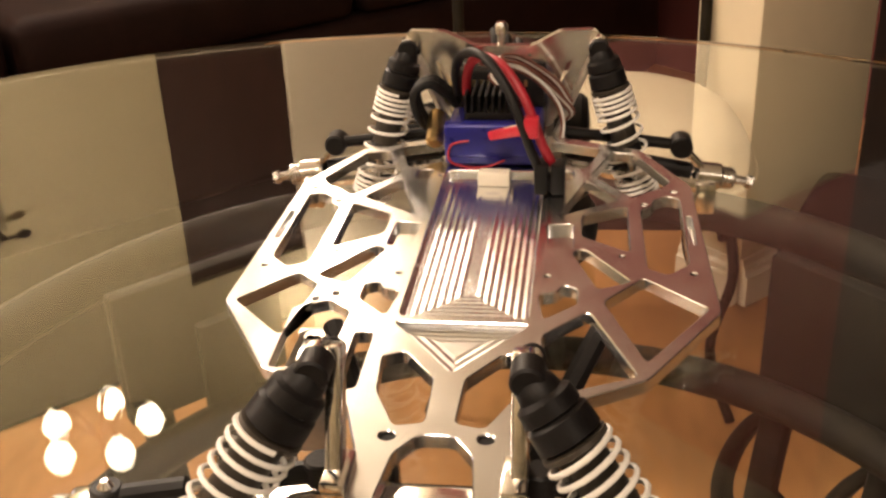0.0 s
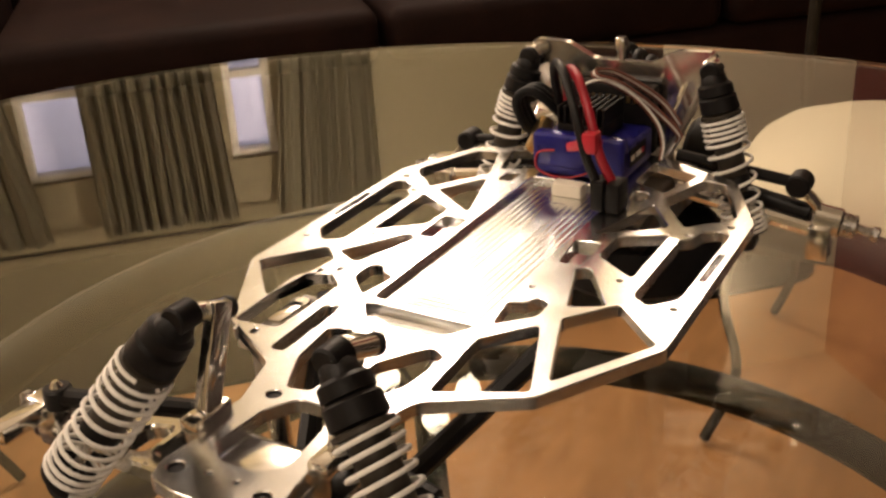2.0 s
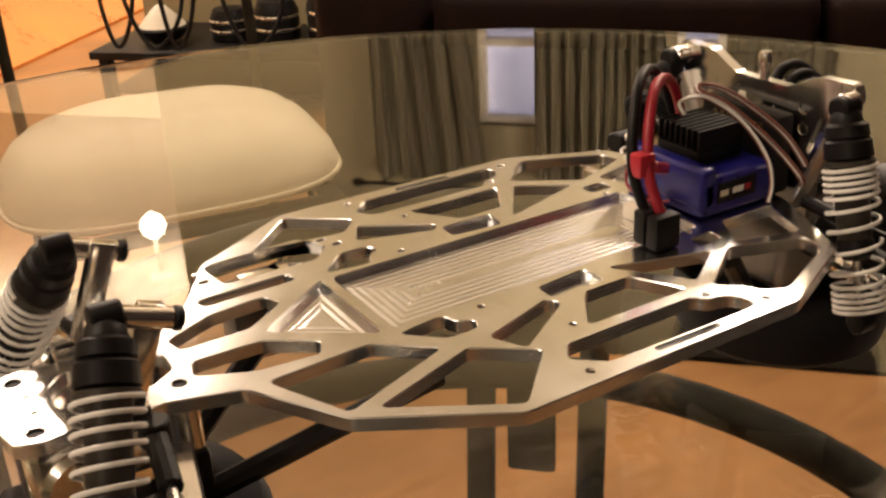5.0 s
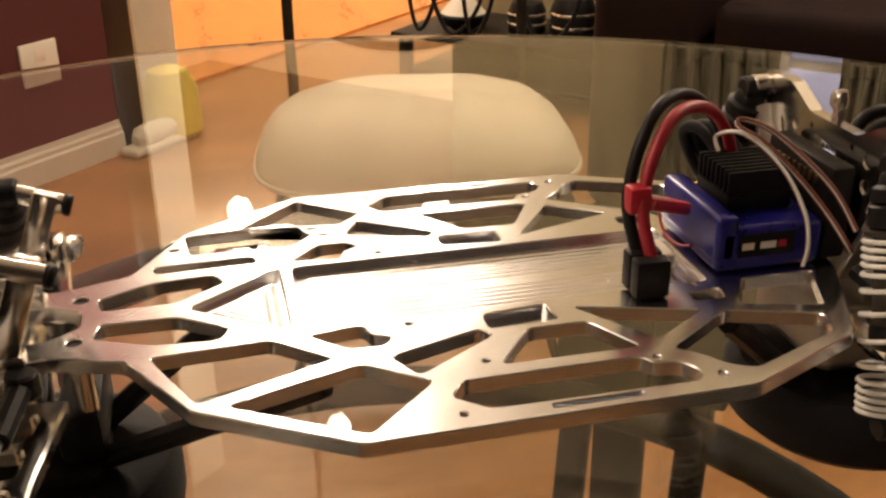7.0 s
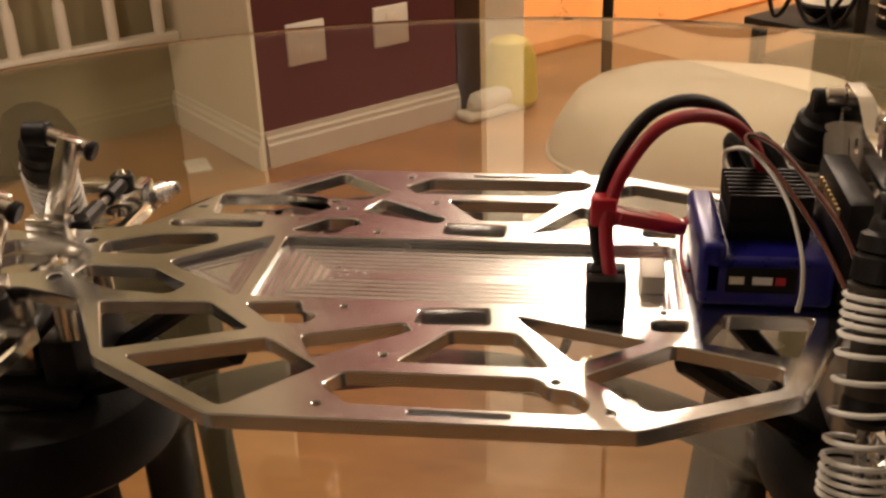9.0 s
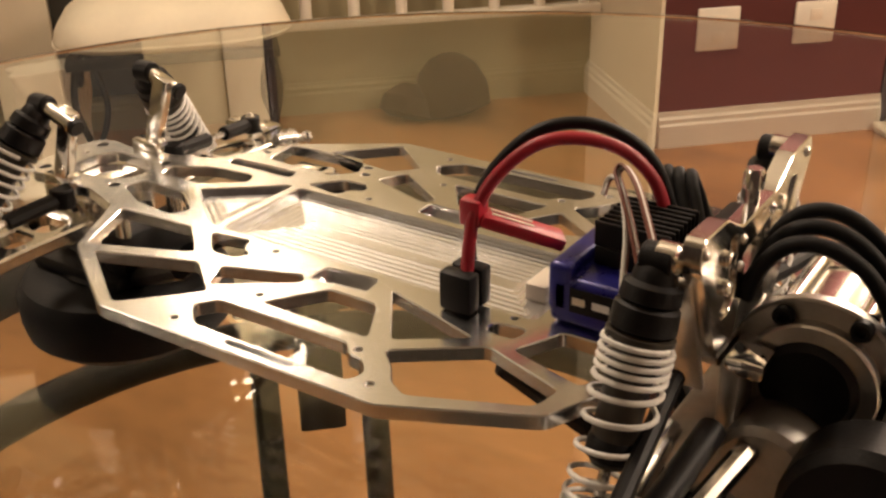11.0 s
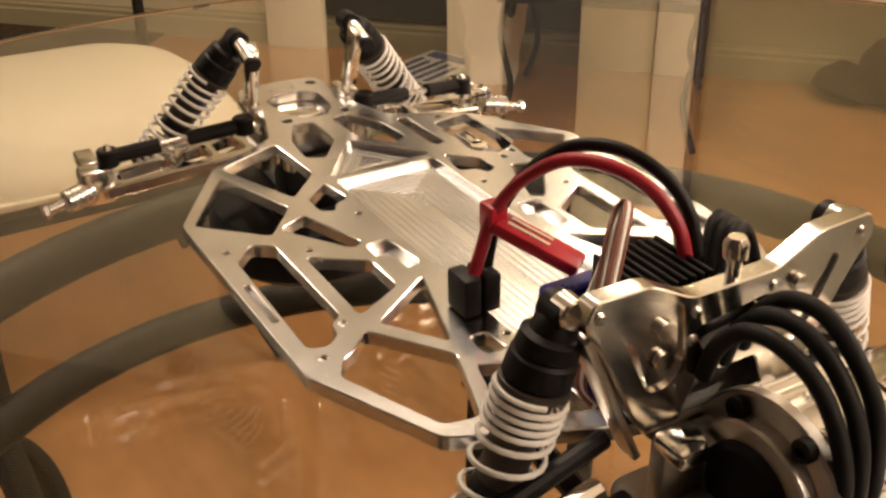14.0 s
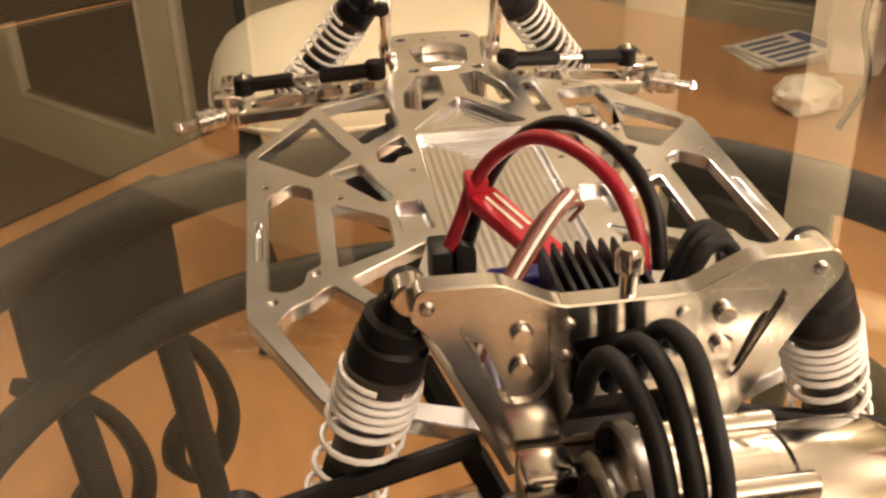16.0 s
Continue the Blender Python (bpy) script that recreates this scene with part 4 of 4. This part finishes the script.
# ---------------------------------------------------------------- chairs
def chair():
    """Wrought iron chair with a thick cream seat cushion, facing +y, at the origin."""
    o = thing("dining_chair", (0, 0, FLOOR), "wrought iron dining chair with thick cream seat cushion", "chair", "chairs round the table")
    bm = bmesh.new()
    n = 48
    rings = []
    for k, (s, z) in enumerate(((0.90, 0.352), (0.985, 0.357), (1.0, 0.375), (0.975, 0.395), (0.91, 0.420), (0.80, 0.442), (0.63, 0.459), (0.40, 0.468), (0.15, 0.471))):
        rg = []
        for i in range(n):
            a = i * math.tau / n
            c, q = math.cos(a), math.sin(a)
            e = 0.62
            x = 0.268 * s * math.copysign(abs(c) ** e, c)
            y = 0.215 * s * math.copysign(abs(q) ** e, q)
            rg.append(bm.verts.new((x, y, FLOOR + z + 0.003 * noise.noise((x * 9, y * 9, 3)))))
        rings.append(rg)
    for a, b in zip(rings, rings[1:]):
        for i in range(n):
            bm.faces.new((a[i], a[(i + 1) % n], b[(i + 1) % n], b[i]))
    bm.faces.new(rings[0][::-1])
    bm.faces.new(rings[-1])
    cu = part("cushion", bm, CUSHION, o, "thick cream seat cushion")
    pip = []
    for i in range(n):
        a = i * math.tau / n
        c, q = math.cos(a), math.sin(a)
        pip.append(Vector((0.269 * math.copysign(abs(c) ** 0.62, c), 0.216 * math.copysign(abs(q) ** 0.62, q), FLOOR + 0.366)))
    part("piping", tube(pip, 0.004, 6, True), CUSHION, cu)
    part("seat_frame", add(box(-0.23, 0.23, -0.22, -0.195, FLOOR + 0.329, FLOOR + 0.351, 0.003), box(-0.23, 0.23, 0.195, 0.22, FLOOR + 0.329, FLOOR + 0.351, 0.003), box(-0.23, -0.205, -0.195, 0.195, FLOOR + 0.329, FLOOR + 0.351, 0.003), box(0.205, 0.23, -0.195, 0.195, FLOOR + 0.329, FLOOR + 0.351, 0.003)), IRON, o)
    for sx in (1, -1):
        for sy in (1, -1):
            p = smooth_path([(sx * 0.21, sy * 0.20, FLOOR + 0.338), (sx * 0.222, sy * 0.212, FLOOR + 0.25), (sx * 0.20, sy * 0.195, FLOOR + 0.12), (sx * 0.235, sy * 0.225, FLOOR + 0.008)], 6)
            part("leg", tube(p, 0.008, 8), IRON, o)
        part("side_scroll", tube(spiral((sx * 0.215, 0.12, FLOOR + 0.31), 0.06, 0.02, 1.2, 0.5, (0, 1, 0)), 0.006, 6), IRON, o)
        p = smooth_path([(sx * 0.21, -0.215, FLOOR + 0.338), (sx * 0.215, -0.245, FLOOR + 0.6), (sx * 0.20, -0.28, FLOOR + 0.92)], 6)
        part("back_post", tube(p, 0.010, 8), IRON, o)
        part("back_scroll", tube(spiral((sx * 0.095, -0.262, FLOOR + 0.70), 0.085, 0.02, 1.5, 1.2, (sx, 0, 0)), 0.007, 6), IRON, o)
    part("back_rail", tube(smooth_path([(-0.2, -0.28, FLOOR + 0.92), (-0.1, -0.285, FLOOR + 0.965), (0, -0.286, FLOOR + 0.98), (0.1, -0.285, FLOOR + 0.965), (0.2, -0.28, FLOOR + 0.92)], 6), 0.011, 8), IRON, o)
    return o


ch = chair()
base = [(-1.36, 0.285, -98), (-0.06, -1.27, 2), (0.03, 1.27, 181), (-1.42, -1.66, -44)]
for x, y, rz in base[1:]:
    copy_thing(ch, pose(x, y, FLOOR, 0, 0, rz))
ch.matrix_basis = pose(base[0][0], base[0][1], FLOOR, 0, 0, base[0][2])


# ---------------------------------------------------------------- sofa and far things
def in_room(bm):
    bm.transform(ROOM)
    return bm


sofa = thing("sofa", ROOM @ Vector((2.3, -0.7, FLOOR)), "dark brown leather sofa under the windows", "sofa")
part("base", in_room(box(1.75, 2.60, -2.05, 0.66, FLOOR + 0.08, FLOOR + 0.42, 0.03, 3)), LEATHER, sofa)
part("backrest", in_room(box(2.42, 2.70, -2.05, 0.66, FLOOR + 0.30, FLOOR + 0.88, 0.05, 3)), LEATHER, sofa)
for v0, v1 in ((-2.12, -1.86), (0.48, 0.72)):
    part("armrest", in_room(box(1.75, 2.62, v0, v1, FLOOR + 0.06, FLOOR + 0.64, 0.05, 3)), LEATHER, sofa)
for k in range(3):
    part("seat_cushion", in_room(box(1.74, 2.42, -1.84 + 0.77 * k, -1.84 + 0.77 * k + 0.755, FLOOR + 0.42, FLOOR + 0.55, 0.035, 3)), LEATHER, sofa)
for u in (1.82, 2.55):
    for v in (-2.0, 0.6):
        part("foot", in_room(rod((u, v, FLOOR), (u, v, FLOOR + 0.085), 0.03)), DARKWOOD, sofa)

tv = thing("low_stand", ROOM @ Vector((2.75, 1.3, FLOOR)), "black low equipment stand crowded with cables", "stand")
part("top", in_room(box(2.52, 2.93, 0.82, 1.75, FLOOR + 0.17, FLOOR + 0.195, 0.004)), BLACK, tv)
part("shelf", in_room(box(2.54, 2.91, 0.86, 1.71, FLOOR + 0.05, FLOOR + 0.065, 0.003)), BLACK, tv)
for u in (2.55, 2.90):
    for v in (0.86, 1.71):
        part("leg", in_room(box(u - 0.018, u + 0.018, v - 0.018, v + 0.018, FLOOR, FLOOR + 0.17, 0.003)), BLACK, tv)
for v, r, h in ((1.02, 0.075, 0.16), (1.20, 0.07, 0.13), (1.36, 0.06, 0.10)):
    o = thing("amplifier_drum", ROOM @ Vector((2.72, v, FLOOR + 0.195)), "round black appliance with chrome bands on the low stand", "electronics", "appliances on the stand")
    z0 = FLOOR + 0.1955
    part("body", in_room(lathe([(r * 0.9, 0), (r, 0.05), (r, 0.7), (r * 0.8, 0.95), (r * 0.3, 1)], (2.72, v, z0), (2.72, v, z0 + h), 24)), BLACK, o)
    for q in (0.25, 0.55):
        part("chrome_band", in_room(lathe([(r + 0.002, 0), (r + 0.004, 0.3), (r + 0.004, 0.7), (r + 0.002, 1)], (2.72, v, z0 + h * q), (2.72, v, z0 + h * q + 0.012), 24)), CHROME, o)
bowl = thing("bowl", ROOM @ Vector((2.66, 1.56, FLOOR + 0.195)), "black bowl heaped with white powdery cone", "bowl")
part("dish", in_room(lathe([(0.03, 0), (0.06, 0.3), (0.085, 0.9), (0.08, 1)], (2.66, 1.56, FLOOR + 0.1955), (2.66, 1.56, FLOOR + 0.25), 24)), BLACK, bowl)
part("cone", in_room(lathe([(0.074, 0), (0.05, 0.4), (0.018, 0.9), (0.004, 1)], (2.66, 1.56, FLOOR + 0.25), (2.66, 1.56, FLOOR + 0.315), 24)), TRIM, bowl, "white cone")
for k, (v0, v1) in enumerate(((1.70, 1.60), (1.62, 1.44), (1.50, 1.40), (1.30, 1.12))):
    cb = thing("power_cable", ROOM @ Vector((2.55, v0, FLOOR + 0.195)), "black cable looping over the low stand", "cable", "loose cables")
    zt = FLOOR + 0.2
    part("cable", in_room(tube(smooth_path([(2.60, v0, zt + 0.34), (2.54, v0 - 0.01, zt + 0.16), (2.53, (v0 + v1) / 2, zt + 0.012), (2.55, v1, zt + 0.10), (2.60, v1 - 0.02, zt + 0.32)], 8), 0.007, 6)), BLACK, cb)
shoe = thing("shoe", ROOM @ Vector((1.68, 1.97, FLOOR)), "white shoe standing by the door jamb", "shoe")
part("upper", in_room(lathe([(0.015, 0), (0.032, 0.15), (0.034, 0.5), (0.028, 0.75), (0.03, 1)], (1.62, 1.98, FLOOR + 0.04), (1.75, 1.98, FLOOR + 0.05), 18)), TRIM, shoe)
part("sole", in_room(box(1.59, 1.78, 1.945, 2.015, FLOOR + 0.0005, FLOOR + 0.025, 0.01, 3)), CREAM, shoe)
bag = thing("yellow_bin", ROOM @ Vector((1.80, 2.06, FLOOR)), "yellow plastic bag standing at the door post", "bag")
part("bag", in_room(lathe([(0.07, 0), (0.085, 0.1), (0.08, 0.7), (0.055, 0.95), (0.03, 1)], (1.80, 2.02, FLOOR), (1.80, 2.02, FLOOR + 0.2), 20)), YELLOW, bag)
pap = thing("paper_scrap", (-2.14, -0.92, FLOOR), "small white paper scrap on the floor", "paper")
part("sheet", box(-0.05, 0.05, -0.03, 0.03, 0.0005, 0.0035, m=pose(-2.14, -0.92, FLOOR, 0, 0, 30)), PAPER, pap)
news = thing("newspapers", ROOM @ Vector((-0.68, 2.36, FLOOR)), "stack of printed newspapers lying on the floor", "newspaper")
for k in range(3):
    at = ROOM @ pose(-0.69 + 0.01 * k, 2.36, FLOOR, 0, 0, 52 + 7 * k)
    sheet_part = part("paper", box(-0.12, 0.12, -0.09, 0.09, 0.0005 + k * 0.009, 0.008 + k * 0.009, 0.002, m=at), PAPER, news)
    if k == 2:
        for i in range(5):
            part("writing_bar", box(-0.105, 0.03 + 0.015 * (i % 3), -0.075 + 0.032 * i, -0.058 + 0.032 * i, 0.0262, 0.0270, m=at), BLUEPRINT, sheet_part, "blue printed block")
        part("writing_bar", box(0.065, 0.108, -0.07, 0.07, 0.0262, 0.0270, m=at), BLUEPRINT, sheet_part, "blue printed block")

wb = thing("crumpled_bag", (-1.08, -1.80, FLOOR), "crumpled white plastic bag on the floor", "bag")
bm = bmesh.new()
bmesh.ops.create_icosphere(bm, subdivisions=4, radius=0.06)
for v in bm.verts:
    n = 0.022 * noise.noise(v.co * 28) + 0.010 * noise.noise(v.co * 70)
    v.co = Vector((v.co.x * 1.35, v.co.y, max(v.co.z, -0.03) * 0.8)) * (1 + n * 12)
    v.co += Vector((-1.08, -1.80, FLOOR + 0.032))
part("film", bm, TRIM, wb)
tb = thing("paper_bag", ROOM @ Vector((-0.50, 2.36, FLOOR)), "white crumpled paper bag standing on the floor", "bag")
bm = box(-0.08, 0.08, -0.05, 0.05, 0.0005, 0.24, 0.004)
bmesh.ops.subdivide_edges(bm, edges=bm.edges[:], cuts=5, use_grid_fill=True)
for v in bm.verts:
    t = v.co.z / 0.24
    v.co += Vector((0.02 * noise.noise(v.co * 30), 0.02 * noise.noise(v.co * 27 + Vector((5, 0, 0))), 0)) * min(1, t * 4)
    v.co.x *= 0.75 + 0.4 * t
bm.transform(pose(-0.50, 2.36, FLOOR, 0, 0, 20))
part("paper", in_room(bm), TRIM, tb)
rail = thing("stair_railing", ROOM @ Vector((0.6, 2.48, FLOOR)), "white painted stair railing with turned balusters", "railing")
part("rail", in_room(box(0.10, 0.985, 2.44, 2.50, FLOOR + 0.90, FLOOR + 0.95, 0.01)), TRIM, rail)
part("shoe_rail", in_room(box(0.10, 0.985, 2.45, 2.50, FLOOR + 0.26, FLOOR + 0.29, 0.004)), TRIM, rail)
for k in range(7):
    u = 0.16 + 0.13 * k
    part("baluster", in_room(lathe([(0.016, 0), (0.016, 0.18), (0.010, 0.22), (0.020, 0.40), (0.012, 0.75), (0.016, 0.80), (0.016, 1)], (u, 2.475, FLOOR + 0.29), (u, 2.475, FLOOR + 0.90), 12)), TRIM, rail)

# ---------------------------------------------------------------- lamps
# Includes the three added lamps that stay out of view.
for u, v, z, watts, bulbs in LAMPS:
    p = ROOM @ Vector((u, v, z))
    o = thing("chandelier", (p.x, p.y, CEIL), "iron ceiling chandelier with small lit bulbs; last three added unseen", "chandelier", "ceiling lights")
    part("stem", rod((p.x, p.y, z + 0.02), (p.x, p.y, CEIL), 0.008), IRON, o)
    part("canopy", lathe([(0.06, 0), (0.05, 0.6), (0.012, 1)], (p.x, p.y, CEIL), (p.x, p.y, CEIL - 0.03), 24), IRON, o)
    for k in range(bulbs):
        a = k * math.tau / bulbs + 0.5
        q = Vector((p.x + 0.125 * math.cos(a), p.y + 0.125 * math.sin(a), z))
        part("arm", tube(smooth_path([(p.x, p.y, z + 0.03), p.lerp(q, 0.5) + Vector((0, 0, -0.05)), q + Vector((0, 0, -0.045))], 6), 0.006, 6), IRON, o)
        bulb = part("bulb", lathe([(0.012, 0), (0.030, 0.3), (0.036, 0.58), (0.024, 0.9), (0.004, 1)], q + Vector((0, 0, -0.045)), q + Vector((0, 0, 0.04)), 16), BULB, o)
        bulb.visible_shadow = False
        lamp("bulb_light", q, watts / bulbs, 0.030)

# single bulbs under the next room's ceiling
for u, v, z, watts in PENDANTS:
    p = ROOM @ Vector((u, v, z))
    o = thing("ceiling_lamp", (p.x, p.y, CEIL), "lit round bulb on a short ceiling stem", "lamp", "lamps of the next room")
    part("canopy", lathe([(0.06, 0), (0.05, 0.6), (0.02, 1)], (p.x, p.y, CEIL), (p.x, p.y, CEIL - 0.03), 24), TRIM, o)
    part("stem", rod((p.x, p.y, z + 0.06), (p.x, p.y, CEIL - 0.02), 0.012), TRIM, o)
    bulb = part("bulb", lathe([(0.02, 0), (0.052, 0.2), (0.065, 0.5), (0.052, 0.8), (0.02, 1)], p + Vector((0, 0, -0.065)), p + Vector((0, 0, 0.065)), 20), BULB, o)
    bulb.visible_shadow = False
    lamp("bulb_light", p, watts, 0.06)

# twin bulb sconce on the cream wall
SC = Vector((2.90, -1.60, 1.60))
o = thing("wall_lamp", ROOM @ SC, "lit wall lamp with two small bulbs on cream wall", "lamp")
part("back_plate", in_room(lathe([(0.05, 0), (0.045, 0.7), (0.02, 1)], (2.999, -1.60, 1.60), (2.975, -1.60, 1.60), 24)), IRON, o)
part("arm", in_room(rod((2.98, -1.60, 1.60), (2.90, -1.60, 1.58), 0.008)), IRON, o)
part("cross_arm", in_room(rod((2.90, -1.67, 1.58), (2.90, -1.53, 1.58), 0.007)), IRON, o)
for v in (-1.66, -1.54):
    q = ROOM @ Vector((2.90, v, 1.62))
    bulb = part("bulb", lathe([(0.010, 0), (0.022, 0.35), (0.026, 0.6), (0.016, 0.9), (0.004, 1)], q + Vector((0, 0, -0.035)), q + Vector((0, 0, 0.035)), 16), BULB, o)
    bulb.visible_shadow = False
    lamp("bulb_light", q, 9, 0.02)

# dark things standing about
bp = thing("backpack", ROOM @ Vector((0.50, 2.40, FLOOR)), "dark soft backpack slumped against the wall", "backpack")
part("body", in_room(lathe([(0.06, 0), (0.10, 0.08), (0.105, 0.4), (0.085, 0.75), (0.045, 0.95), (0.01, 1)], (0.56, 2.42, FLOOR), (0.53, 2.46, FLOOR + 0.17), 20)), LEATHER, bp)
part("pouch", in_room(lathe([(0.05, 0), (0.08, 0.15), (0.075, 0.6), (0.03, 1)], (0.41, 2.42, FLOOR), (0.44, 2.45, FLOOR + 0.09), 18)), LEATHER, bp)
OTT = pose(0.613, 1.295, FLOOR, 0, 0, -22)
ott = thing("ottoman", (0.613, 1.295, FLOOR), "low dark leather ottoman in front of the wall", "ottoman")
part("seat", box(-0.225, 0.225, -0.175, 0.175, 0.035, 0.24, 0.03, 4, OTT), LEATHER, ott)
for sx in (-1, 1):
    for sy in (-1, 1):
        part("foot", rod(OTT @ Vector((sx * 0.18, sy * 0.13, 0)), OTT @ Vector((sx * 0.18, sy * 0.13, 0.045)), 0.018), DARKWOOD, ott)
rug = thing("rug", ROOM @ Vector((1.6, -0.2, FLOOR)), "dark grey woven rug in front of the sofa", "rug")
part("pile", in_room(sheet([rounded([(1.30, -1.1), (2.5, -1.1), (2.5, 0.75), (1.30, 0.75)], 0.12, 6)], FLOOR + 0.0005, FLOOR + 0.009)), RUG, rug)
